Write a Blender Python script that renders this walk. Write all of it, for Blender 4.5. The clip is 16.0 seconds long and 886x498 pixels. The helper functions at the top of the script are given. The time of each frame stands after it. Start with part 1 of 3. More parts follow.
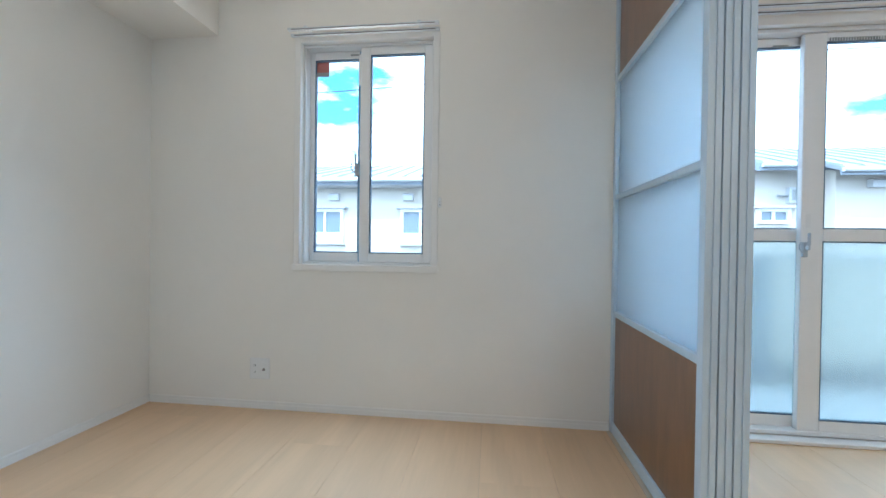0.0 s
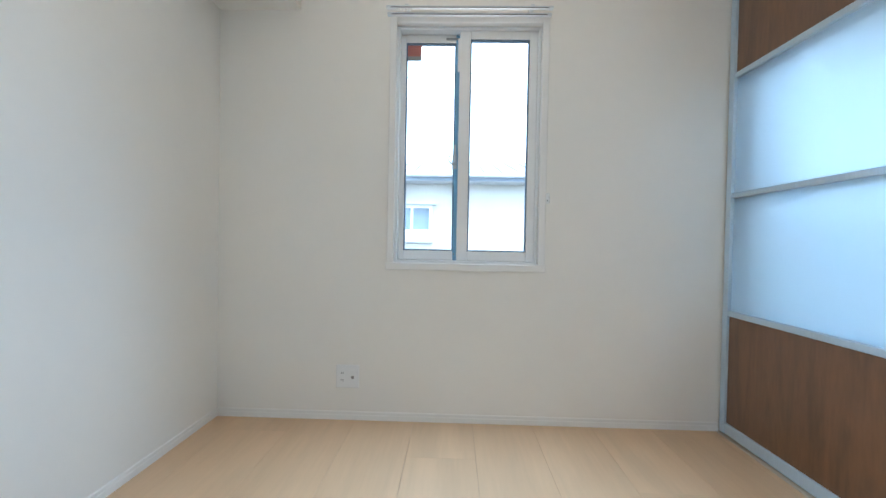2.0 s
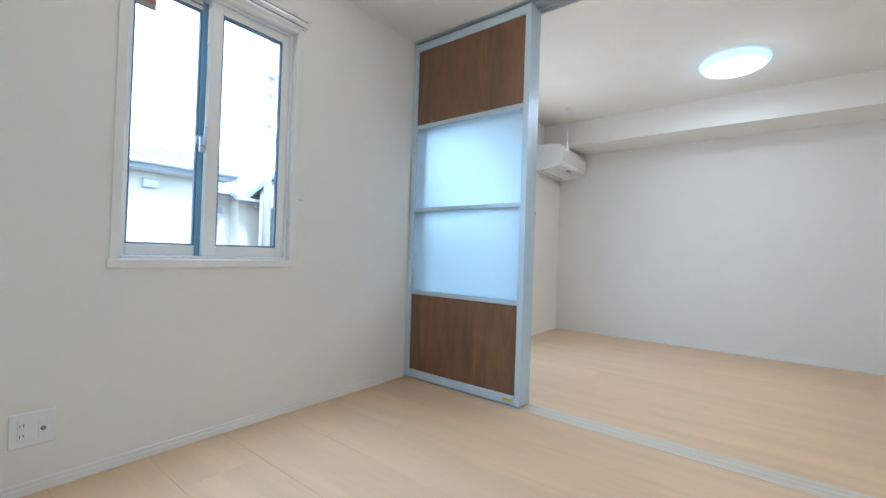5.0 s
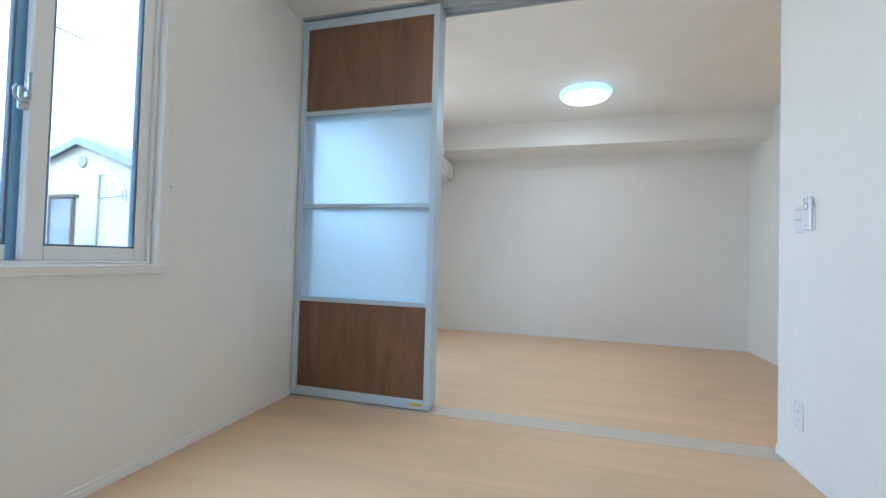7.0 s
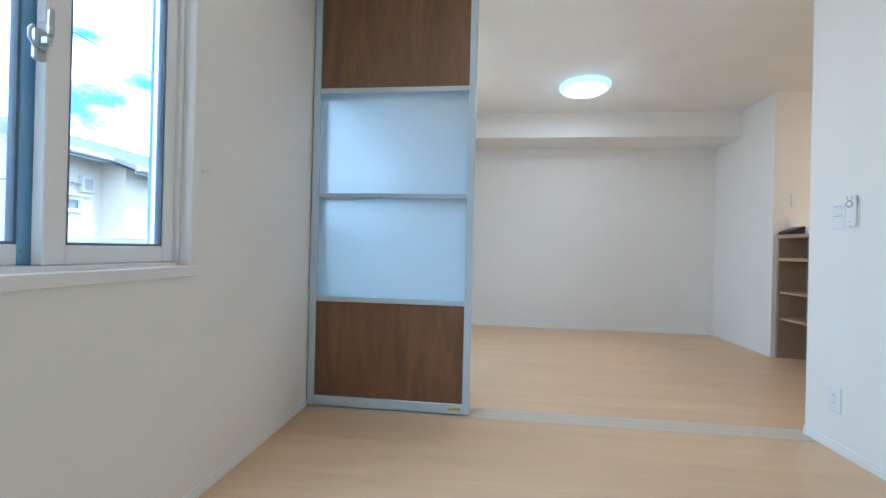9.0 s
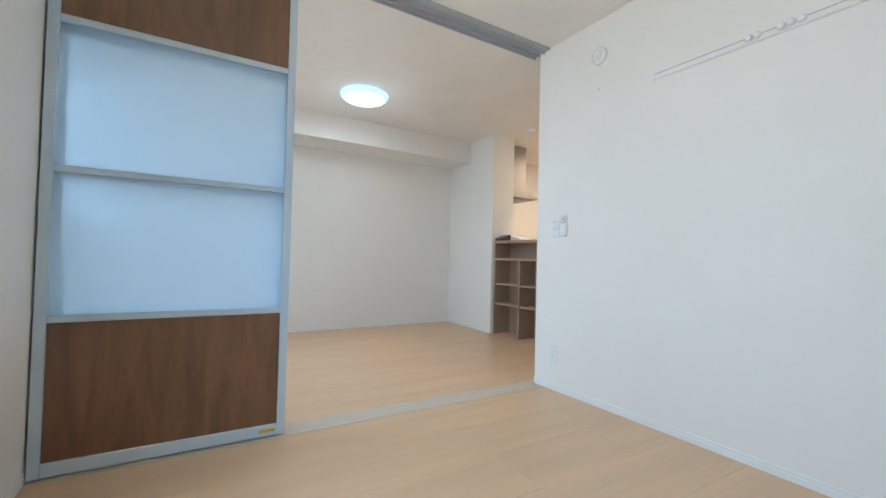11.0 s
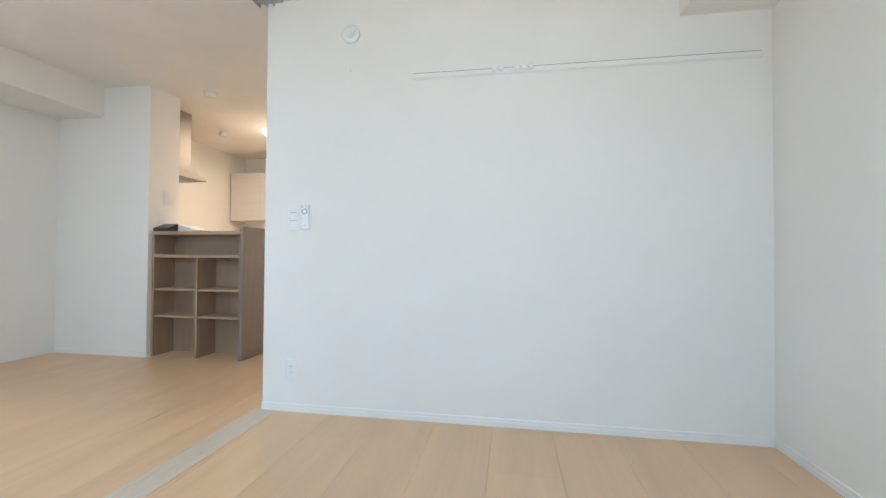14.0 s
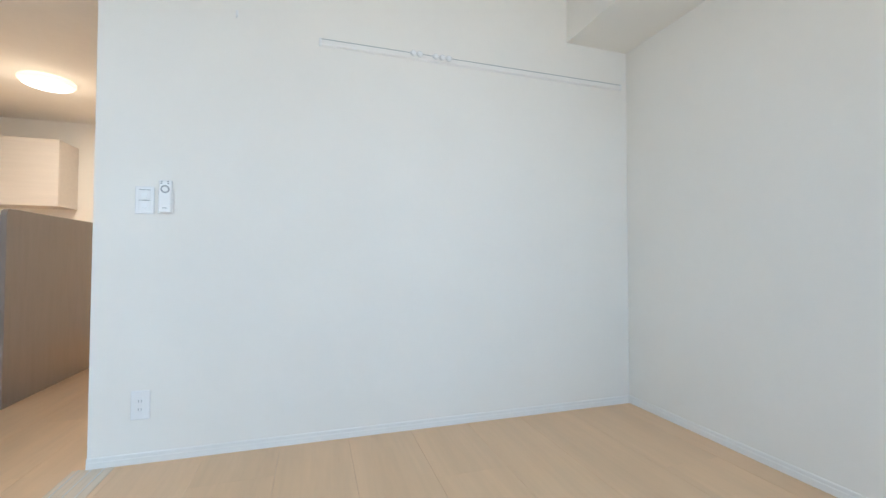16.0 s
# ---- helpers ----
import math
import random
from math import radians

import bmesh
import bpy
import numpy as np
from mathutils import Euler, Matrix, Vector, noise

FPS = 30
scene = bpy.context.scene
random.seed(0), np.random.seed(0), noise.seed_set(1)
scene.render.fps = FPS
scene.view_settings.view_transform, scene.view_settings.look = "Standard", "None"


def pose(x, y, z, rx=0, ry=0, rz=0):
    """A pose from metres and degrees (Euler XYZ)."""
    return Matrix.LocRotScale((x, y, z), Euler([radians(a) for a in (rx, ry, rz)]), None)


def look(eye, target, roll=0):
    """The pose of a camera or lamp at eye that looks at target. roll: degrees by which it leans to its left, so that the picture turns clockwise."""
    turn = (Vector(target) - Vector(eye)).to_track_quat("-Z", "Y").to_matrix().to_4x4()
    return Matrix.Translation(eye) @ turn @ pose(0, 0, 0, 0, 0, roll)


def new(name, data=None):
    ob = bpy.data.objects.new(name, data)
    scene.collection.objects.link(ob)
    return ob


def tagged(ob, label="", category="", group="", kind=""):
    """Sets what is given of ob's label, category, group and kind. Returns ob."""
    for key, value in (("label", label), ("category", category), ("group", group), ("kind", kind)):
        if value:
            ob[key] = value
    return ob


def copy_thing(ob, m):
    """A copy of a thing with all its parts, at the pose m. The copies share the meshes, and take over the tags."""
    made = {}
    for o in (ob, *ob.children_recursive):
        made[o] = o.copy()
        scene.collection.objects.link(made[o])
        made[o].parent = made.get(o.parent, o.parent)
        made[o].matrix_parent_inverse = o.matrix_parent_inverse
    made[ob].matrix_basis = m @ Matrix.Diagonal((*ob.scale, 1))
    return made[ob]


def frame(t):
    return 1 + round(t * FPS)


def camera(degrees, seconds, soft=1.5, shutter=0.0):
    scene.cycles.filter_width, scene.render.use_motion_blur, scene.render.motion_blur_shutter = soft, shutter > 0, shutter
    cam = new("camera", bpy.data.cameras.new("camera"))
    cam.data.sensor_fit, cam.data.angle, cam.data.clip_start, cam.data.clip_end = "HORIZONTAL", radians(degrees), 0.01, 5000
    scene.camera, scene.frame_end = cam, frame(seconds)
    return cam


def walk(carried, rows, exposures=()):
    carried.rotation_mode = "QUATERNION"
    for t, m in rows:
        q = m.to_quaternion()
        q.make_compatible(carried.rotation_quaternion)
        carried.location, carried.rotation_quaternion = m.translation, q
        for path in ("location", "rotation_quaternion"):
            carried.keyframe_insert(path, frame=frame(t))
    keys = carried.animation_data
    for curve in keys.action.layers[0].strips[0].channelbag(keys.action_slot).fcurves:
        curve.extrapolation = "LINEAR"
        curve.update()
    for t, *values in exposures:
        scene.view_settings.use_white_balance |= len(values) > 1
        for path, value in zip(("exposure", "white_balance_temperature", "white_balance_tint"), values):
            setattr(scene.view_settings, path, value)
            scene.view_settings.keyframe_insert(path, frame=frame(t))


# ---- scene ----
cam = camera(94.5, 16.0)
PATH = [
    (0, (0.093, 0.055, 0.939), (-0.141, 2.041, 0.921), 0.8),
    (0.5, (-0.122, 0.089, 0.929), (-0.34, 2.077, 0.911), 1.0),
    (1, (-0.299, 0.112, 0.934), (-0.507, 2.101, 0.909), 1.0),
    (1.5, (-0.497, 0.118, 0.94), (-0.669, 2.111, 0.907), 1.0),
    (2, (-0.66, 0.125, 0.934), (-0.712, 2.124, 0.901), 1.1),
    (2.5, (-0.815, 0.157, 0.926), (-0.731, 2.155, 0.891), 1.3),
    (3, (-0.932, 0.165, 0.916), (-0.728, 2.154, 0.882), 1.4),
    (3.5, (-1.105, 0.141, 0.899), (-0.518, 2.053, 0.886), 1.6),
    (4, (-1.247, 0.123, 0.892), (-0.177, 1.812, 0.895), 1.8),
    (4.5, (-1.387, 0.182, 0.882), (0.017, 1.607, 0.895), 1.9),
    (5, (-1.47, 0.228, 0.889), (0.111, 1.453, 0.91), 1.9),
    (5.2, (-1.507, 0.249, 0.889), (0.146, 1.374, 0.912), 1.9),
    (7.5, (-1.557, 0.771, 0.882), (0.384, 1.249, 0.923), 1.6),
    (8, (-1.548, 0.911, 0.889), (0.402, 1.358, 0.914), 1.6),
    (10.3, (-1.416, 1.565, 0.901), (0.548, 1.187, 0.925), 1.5),
    (10.5, (-1.401, 1.599, 0.88), (0.535, 1.098, 0.913), 1.6),
    (11, (-1.408, 1.71, 0.878), (0.305, 0.678, 0.924), 1.4),
    (11.5, (-1.404, 1.747, 0.877), (-0.18, 0.166, 0.933), 0.8),
    (12, (-1.282, 1.775, 0.881), (-0.399, -0.019, 0.934), 0.5),
    (12.5, (-1.157, 1.788, 0.89), (-0.491, -0.097, 0.939), 0.5),
    (13, (-0.995, 1.818, 0.898), (-0.49, -0.117, 0.945), 0.4),
    (13.5, (-0.828, 1.809, 0.893), (-0.45, -0.155, 0.936), 0.4),
    (14, (-0.639, 1.794, 0.897), (-0.312, -0.179, 0.934), 0.4),
    (14.5, (-0.461, 1.791, 0.883), (-0.206, -0.192, 0.919), 0.5),
    (15, (-0.316, 1.778, 0.888), (-0.289, -0.222, 0.928), 0.4),
    (15.3, (-0.212, 1.733, 0.873), (-0.381, -0.259, 0.911), 0.4),
    (15.5, (-0.185, 1.705, 0.869), (-0.458, -0.275, 0.914), 0.3),
    (16, (-0.085, 1.621, 0.849), (-0.68, -0.288, 0.904), 0.1),
]
EXPOSURES = [(0.0, 0.62, 5150, 7), (2.5, 0.82, 5200, 7), (5.0, 0.80, 5150, 7), (8.0, 0.58, 5150, 7), (11.0, 0.60, 5400, 8), (12.5, 0.74, 5500, 8), (16.0, 0.72, 5400, 7.5)]
walk(cam, [(t, look(eye, target, roll)) for t, eye, target, roll in PATH], EXPOSURES)

# ---- world, sun, lamps ----
def world_sky():
    w = bpy.data.worlds.new("sky")
    scene.world = w
    w.use_nodes = True
    nt = w.node_tree
    nt.nodes.clear()
    N, L = nt.nodes.new, nt.links.new
    out = N("ShaderNodeOutputWorld")
    sky = N("ShaderNodeTexSky")
    sky.sky_type, sky.sun_disc = "NISHITA", False
    sky.sun_elevation, sky.sun_rotation = radians(52.5), radians(192)
    blue = N("ShaderNodeBackground")
    blue.inputs["Strength"].default_value = SKY
    tint = N("ShaderNodeVectorMath")
    tint.operation = "MULTIPLY"
    tint.inputs[1].default_value = (1.0, 1.95, 2.0)
    L(sky.outputs[0], tint.inputs[0])
    L(tint.outputs[0], blue.inputs[0])
    cloud = N("ShaderNodeBackground")
    cloud.inputs[0].default_value = (0.80, 0.92, 1.0, 1)
    cloud.inputs["Strength"].default_value = CLOUD
    tc = N("ShaderNodeTexCoord")
    mp = N("ShaderNodeMapping")
    mp.inputs["Location"].default_value = CLOUD_SHIFT
    mp.inputs["Scale"].default_value = (1.0, 1.0, 2.6)
    L(tc.outputs["Generated"], mp.inputs[0])
    no = N("ShaderNodeTexNoise")
    no.inputs["Scale"].default_value, no.inputs["Detail"].default_value, no.inputs["Roughness"].default_value = 5.0, 6, 0.55
    L(mp.outputs[0], no.inputs[0])
    # mostly cloud, with two gaps of blue over the houses to the north
    cover = N("ShaderNodeMath")
    cover.operation = "ADD"
    cover.inputs[1].default_value = 0.10
    L(no.outputs[0], cover.inputs[0])
    for turn, rise, inner, outer, deep in BLUE_GAPS:
        a, e = radians(turn), radians(rise)
        dot = N("ShaderNodeVectorMath")
        dot.operation = "DOT_PRODUCT"
        dot.inputs[1].default_value = (math.sin(a) * math.cos(e), math.cos(a) * math.cos(e), math.sin(e))
        L(tc.outputs["Generated"], dot.inputs[0])
        gap = N("ShaderNodeMapRange")
        gap.inputs["From Min"].default_value, gap.inputs["From Max"].default_value = math.cos(radians(outer)), math.cos(radians(inner))
        gap.inputs["To Min"].default_value, gap.inputs["To Max"].default_value = 0.0, -deep
        L(dot.outputs["Value"], gap.inputs[0])
        less = N("ShaderNodeMath")
        L(cover.outputs[0], less.inputs[0])
        L(gap.outputs[0], less.inputs[1])
        cover = less
    rp = N("ShaderNodeValToRGB")
    rp.color_ramp.elements[0].position, rp.color_ramp.elements[1].position = 0.36, 0.52
    L(cover.outputs[0], rp.inputs[0])
    mx = N("ShaderNodeMixShader")
    L(rp.outputs[0], mx.inputs[0])
    L(blue.outputs[0], mx.inputs[1])
    L(cloud.outputs[0], mx.inputs[2])
    L(mx.outputs[0], out.inputs[0])


SKY, CLOUD, CLOUD_SHIFT = 0.15, 3.1, (0.3, 2.1, 0.40)
BLUE_GAPS = [(-23, 19, 4, 10, 0.24), (42, 16, 3, 8, 0.17)]   # turn east of north, rise, inner and outer radius, in degrees; depth
LIVING_LAMP, KITCHEN_LAMP, HOOD_LAMP = 5.2, 15.5, 2.0
DAY_1, DAY_2, DAY_LOW = 7.0, 3.2, 0.8
STREET_1, STREET_2 = 4.8, 2.3
world_sky()
sun = new("sun", bpy.data.lights.new("sun", "SUN"))
sun.data.energy, sun.data.angle, sun.data.color = 2.0, radians(0.5), (1.0, 0.96, 0.9)
sun.matrix_world = look((-2.5, -12, 16), (0, 0, 0))


def sky_in_opening(x, z, width, height, power, color, strips, down):
    """Daylight in a window's opening, in strips: the sky shines down, the sunlit houses and ground shine up."""
    h = height / strips
    for k in range(strips):
        a = new("daylight", bpy.data.lights.new("daylight", "AREA"))
        a.data.shape, a.data.size, a.data.size_y, a.data.energy, a.data.color = "RECTANGLE", width, h, power / strips, color
        a.data.spread = radians(130)
        zk = z - height / 2 + h * (k + 0.5)
        a.matrix_world = look((x, 2.222 - 0.5 * h * abs(math.sin(radians(down))), zk), (x, 1.222, zk - math.tan(radians(down))))


SKY_BLUE, STREET_CREAM = (0.64, 0.835, 1.0), (1.0, 0.83, 0.63)
sky_in_opening(-0.6, 1.44, 0.68, 1.14, DAY_1, SKY_BLUE, 3, 30)
sky_in_opening(-0.6, 1.44, 0.68, 1.14, STREET_1, STREET_CREAM, 2, -32)
sky_in_opening(1.69, 1.50, 1.52, 0.95, DAY_2, SKY_BLUE, 2, 30)
sky_in_opening(1.69, 1.50, 1.52, 0.95, STREET_2, STREET_CREAM, 2, -32)
sky_in_opening(1.69, 0.53, 1.52, 0.84, DAY_LOW, SKY_BLUE, 1, 0)


# ---- materials ----
def mat(name, color, rough=0.5, metal=0.0, vary=0.0, scale=4.0, stretch=(1, 1, 1), bump=0.0, bump_scale=300.0, coat=0.0, coat_rough=0.1,
        spec=0.5, wave=0.0, objvar=0.0, dark=None):
    m = bpy.data.materials.new(name)
    m.use_nodes = True
    nt = m.node_tree
    b = nt.nodes["Principled BSDF"]
    N, L = nt.nodes.new, nt.links.new
    b.inputs["Base Color"].default_value = (*color, 1)
    b.inputs["Roughness"].default_value = rough
    b.inputs["Metallic"].default_value = metal
    b.inputs["Specular IOR Level"].default_value = spec
    b.inputs["Coat Weight"].default_value = coat
    b.inputs["Coat Roughness"].default_value = coat_rough
    tc = N("ShaderNodeTexCoord")
    src = tc.outputs["Object"]
    if objvar:
        oi = N("ShaderNodeObjectInfo")
        sc = N("ShaderNodeVectorMath")
        sc.operation = "SCALE"
        sc.inputs[0].default_value = (7.3, 11.1, 3.7)
        L(oi.outputs["Random"], sc.inputs["Scale"])
        ad = N("ShaderNodeVectorMath")
        L(src, ad.inputs[0])
        L(sc.outputs[0], ad.inputs[1])
        src = ad.outputs[0]
    if vary:
        mp = N("ShaderNodeMapping")
        mp.inputs["Scale"].default_value = stretch
        L(src, mp.inputs[0])
        n1 = N("ShaderNodeTexNoise")
        n1.inputs["Scale"].default_value, n1.inputs["Detail"].default_value = scale, 5
        n1.inputs["Distortion"].default_value = wave
        L(mp.outputs[0], n1.inputs[0])
        n2 = N("ShaderNodeTexNoise")
        n2.inputs["Scale"].default_value, n2.inputs["Detail"].default_value = scale * 9, 4
        L(mp.outputs[0], n2.inputs[0])
        mix = N("ShaderNodeMath")
        mix.operation = "MULTIPLY_ADD"
        L(n2.outputs[0], mix.inputs[0])
        mix.inputs[1].default_value = 0.35
        L(n1.outputs[0], mix.inputs[2])
        rp = N("ShaderNodeValToRGB")
        rp.color_ramp.elements[0].position, rp.color_ramp.elements[1].position = 0.45, 0.9
        lo = dark or [c * (1 - vary) for c in color]
        rp.color_ramp.elements[0].color = (*lo, 1)
        rp.color_ramp.elements[1].color = (*[min(1, c * (1 + vary * 0.6)) for c in color], 1)
        L(mix.outputs[0], rp.inputs[0])
        if objvar:
            hv = N("ShaderNodeHueSaturation")
            mr = N("ShaderNodeMapRange")
            mr.inputs["To Min"].default_value, mr.inputs["To Max"].default_value = 1 - objvar, 1 + objvar
            L(oi.outputs["Random"], mr.inputs[0])
            L(mr.outputs[0], hv.inputs["Value"])
            L(rp.outputs[0], hv.inputs["Color"])
            L(hv.outputs[0], b.inputs["Base Color"])
        else:
            L(rp.outputs[0], b.inputs["Base Color"])
        rr = N("ShaderNodeMapRange")
        rr.inputs["To Min"].default_value, rr.inputs["To Max"].default_value = rough * 0.88, min(1, rough * 1.12)
        L(n1.outputs[0], rr.inputs[0])
        L(rr.outputs[0], b.inputs["Roughness"])
    if bump:
        nb = N("ShaderNodeTexNoise")
        nb.inputs["Scale"].default_value, nb.inputs["Detail"].default_value = bump_scale, 3
        L(src, nb.inputs[0])
        bp = N("ShaderNodeBump")
        bp.inputs["Strength"].default_value, bp.inputs["Distance"].default_value = bump, 0.002
        L(nb.outputs[0], bp.inputs["Height"])
        L(bp.outputs[0], b.inputs["Normal"])
    return m


def glow(name, color, strength):
    m = bpy.data.materials.new(name)
    m.use_nodes = True
    b = m.node_tree.nodes["Principled BSDF"]
    b.inputs["Base Color"].default_value = (0.5, 0.5, 0.5, 1)
    b.inputs["Emission Color"].default_value = (*color, 1)
    b.inputs["Emission Strength"].default_value = strength
    return m


def glass(name, color=(1, 1, 1), rough=0.0, ior=1.45, milk=0.0, milk_color=(0.85, 0.9, 0.93)):
    m = bpy.data.materials.new(name)
    m.use_nodes = True
    nt = m.node_tree
    b = nt.nodes["Principled BSDF"]
    b.inputs["Base Color"].default_value = (*color, 1)
    b.inputs["Transmission Weight"].default_value = 1.0
    b.inputs["Roughness"].default_value = rough
    b.inputs["IOR"].default_value = ior
    if milk:
        d = nt.nodes.new("ShaderNodeBsdfTranslucent")
        d.inputs[0].default_value = (*milk_color, 1)
        e = nt.nodes.new("ShaderNodeBsdfDiffuse")
        e.inputs[0].default_value = (*milk_color, 1)
        half = nt.nodes.new("ShaderNodeMixShader")
        half.inputs[0].default_value = 0.35
        nt.links.new(d.outputs[0], half.inputs[1])
        nt.links.new(e.outputs[0], half.inputs[2])
        mx = nt.nodes.new("ShaderNodeMixShader")
        mx.inputs[0].default_value = milk
        nt.links.new(b.outputs[0], mx.inputs[1])
        nt.links.new(half.outputs[0], mx.inputs[2])
        nt.links.new(mx.outputs[0], nt.nodes["Material Output"].inputs[0])
    return m


WALL = mat("wallpaper", (0.91, 0.885, 0.833), 0.85, vary=0.015, scale=3, bump=0.2, bump_scale=260, spec=0.3)
CEIL = mat("ceiling_paper", (0.89, 0.862, 0.81), 0.9, vary=0.03, scale=3, bump=0.3, bump_scale=200, spec=0.2)
TRIMW = mat("white_trim", (0.90, 0.885, 0.855), 0.35, vary=0.02, scale=5)
VINYL = mat("white_vinyl", (0.91, 0.915, 0.91), 0.3, vary=0.02, scale=6)
PLASTIC = mat("white_plastic", (0.87, 0.875, 0.87), 0.35, vary=0.02, scale=8)
SHINY = mat("glossy_plastic", (0.93, 0.94, 0.94), 0.12, vary=0.01, scale=8)
PLASTIC2 = mat("bright_plastic", (0.92, 0.92, 0.915), 0.25, vary=0.02, scale=8)
GREYP = mat("grey_plastic", (0.35, 0.37, 0.38), 0.45, vary=0.05, scale=20)
DARKP = mat("black_plastic", (0.03, 0.03, 0.035), 0.4, vary=0.1, scale=20)
# blue of the shaded meeting stiles put into the colour; outer frame shares it
SHADEFR = mat("shade_blue_frame", (0.24, 0.46, 0.68), 0.4, vary=0.05, scale=10)
BLUEGASKET = mat("dark_gasket", (0.13, 0.19, 0.27), 0.5, vary=0.1, scale=30)
ALU = mat("aluminium", (0.62, 0.735, 0.84), 0.36, metal=0.2, vary=0.04, scale=20, stretch=(8, 8, 1))
STEEL = mat("steel", (0.36, 0.33, 0.31), 0.58, metal=0.75, vary=0.05, scale=30, stretch=(1, 1, 12))
FLOORW = mat("maple_floor", (0.74, 0.502, 0.292), 0.42, vary=0.085, scale=2.6, stretch=(2.6, 0.22, 1), wave=0.9, objvar=0.012,
             bump=0.05, bump_scale=120, coat=0.12)
SILLM = mat("pale_sill", (0.68, 0.57, 0.44), 0.4, vary=0.05, scale=5, stretch=(3, 0.4, 1))
GAP = mat("floor_gap", (0.40, 0.27, 0.16), 0.8, vary=0.1)
BROWN = mat("walnut_panel", (0.190, 0.086, 0.036), 0.40, vary=0.36, scale=2.6, stretch=(1, 3.2, 0.55), wave=1.6, coat=0.95, coat_rough=0.34)
COUNTERW = mat("grey_brown_wood", (0.37, 0.262, 0.172), 0.40, vary=0.09, scale=8, stretch=(3, 3, 0.4), wave=0.5, coat=0.8, coat_rough=0.22)
# counter wood greyed: the daylight reflected in the end panel, put into its colour
COUNTERSHEEN = mat("wood_greyed_by_sheen", (0.245, 0.203, 0.180), 0.40, vary=0.08, scale=8, stretch=(3, 3, 0.4), wave=0.5, coat=0.8, coat_rough=0.2)
TRACKM = mat("track_aluminium", (0.50, 0.53, 0.56), 0.4, metal=0.2, vary=0.04, scale=20)
COUNTERE = mat("wood_edge", (0.50, 0.345, 0.215), 0.42, vary=0.15, scale=8, stretch=(0.4, 3, 3))
CUPB = mat("pale_grain", (0.74, 0.70, 0.66), 0.4, vary=0.04, scale=6, stretch=(0.4, 3, 6))
CLEAR = glass("window_glass")
FROST = glass("frosted_glass", (0.52, 0.585, 0.575), 0.26, 1.30, milk=0.12, milk_color=(0.58, 0.64, 0.63))
MILK = glass("milky_panel", (0.90, 0.965, 1.0), 0.50, 1.22, milk=0.18, milk_color=(0.80, 0.87, 0.94))
LAMPW = glow("lamp_white", (0.60, 0.84, 1.0), 0.60)
DIFFW = glow("diffuser_white", (0.86, 0.96, 1.0), 1.25)
DIFFY = glow("diffuser_warm", (1.0, 0.93, 0.78), 1.4)
LAMPY = glow("lamp_warm", (1.0, 0.74, 0.45), 0.8)
RAILM = mat("grey_white_rail", (0.68, 0.71, 0.74), 0.4, vary=0.04, scale=10)
RED = mat("red_sticker", (0.50, 0.19, 0.16), 0.5, vary=0.1, scale=30)
YELLOW = mat("yellow_label", (0.75, 0.55, 0.05), 0.5, vary=0.1, scale=40)
STUCCO = mat("cream_stucco", (0.68, 0.65, 0.58), 0.9, vary=0.06, scale=1.5, bump=0.4, bump_scale=60)
ROOFM = mat("grey_metal_roof", (0.30, 0.33, 0.36), 0.45, metal=0.3, vary=0.12, scale=2)
FASCIA = mat("grey_fascia", (0.28, 0.33, 0.40), 0.5, vary=0.08, scale=4)
GUTTER = mat("pale_gutter", (0.60, 0.62, 0.64), 0.4, vary=0.05, scale=6)
BROWNFR = mat("dark_window_frame", (0.12, 0.10, 0.09), 0.5, vary=0.1, scale=6)
FARGLASS = mat("far_window_glass", (0.16, 0.22, 0.27), 0.12, vary=0.15, scale=2, spec=0.8)
CONC = mat("concrete", (0.36, 0.36, 0.35), 0.9, vary=0.15, scale=3, bump=0.4, bump_scale=80)
GROUNDM = mat("asphalt", (0.06, 0.06, 0.06), 0.9, vary=0.25, scale=0.8, bump=0.5, bump_scale=40)
LOCKM = mat("silver_lock", (0.55, 0.60, 0.66), 0.3, metal=0.6, vary=0.05, scale=20)
WIRE = mat("black_wire", (0.03, 0.03, 0.03), 0.6, vary=0.1)


# ---- mesh helpers ----
LOC = {}


def box(bm, x0, x1, y0, y1, z0, z1, bevel=0.0, seg=1):
    vs = [bm.verts.new((x, y, z)) for x in (x0, x1) for y in (y0, y1) for z in (z0, z1)]
    fs = [bm.faces.new([vs[i] for i in q]) for q in ((0, 1, 3, 2), (4, 6, 7, 5), (0, 4, 5, 1), (2, 3, 7, 6), (0, 2, 6, 4), (1, 5, 7, 3))]
    if bevel:
        es = list({e for f in fs for e in f.edges})
        bmesh.ops.bevel(bm, geom=es, offset=bevel, segments=seg, affect="EDGES", profile=0.5)
    return bm


def B(*a, **k):
    return box(bmesh.new(), *a, **k)


def many(boxes, bevel=0.0):
    bm = bmesh.new()
    for b in boxes:
        tmp = B(*b, bevel=bevel)
        me = bpy.data.meshes.new("tmp")
        tmp.to_mesh(me)
        tmp.free()
        bm.from_mesh(me)
        bpy.data.meshes.remove(me)
    return bm


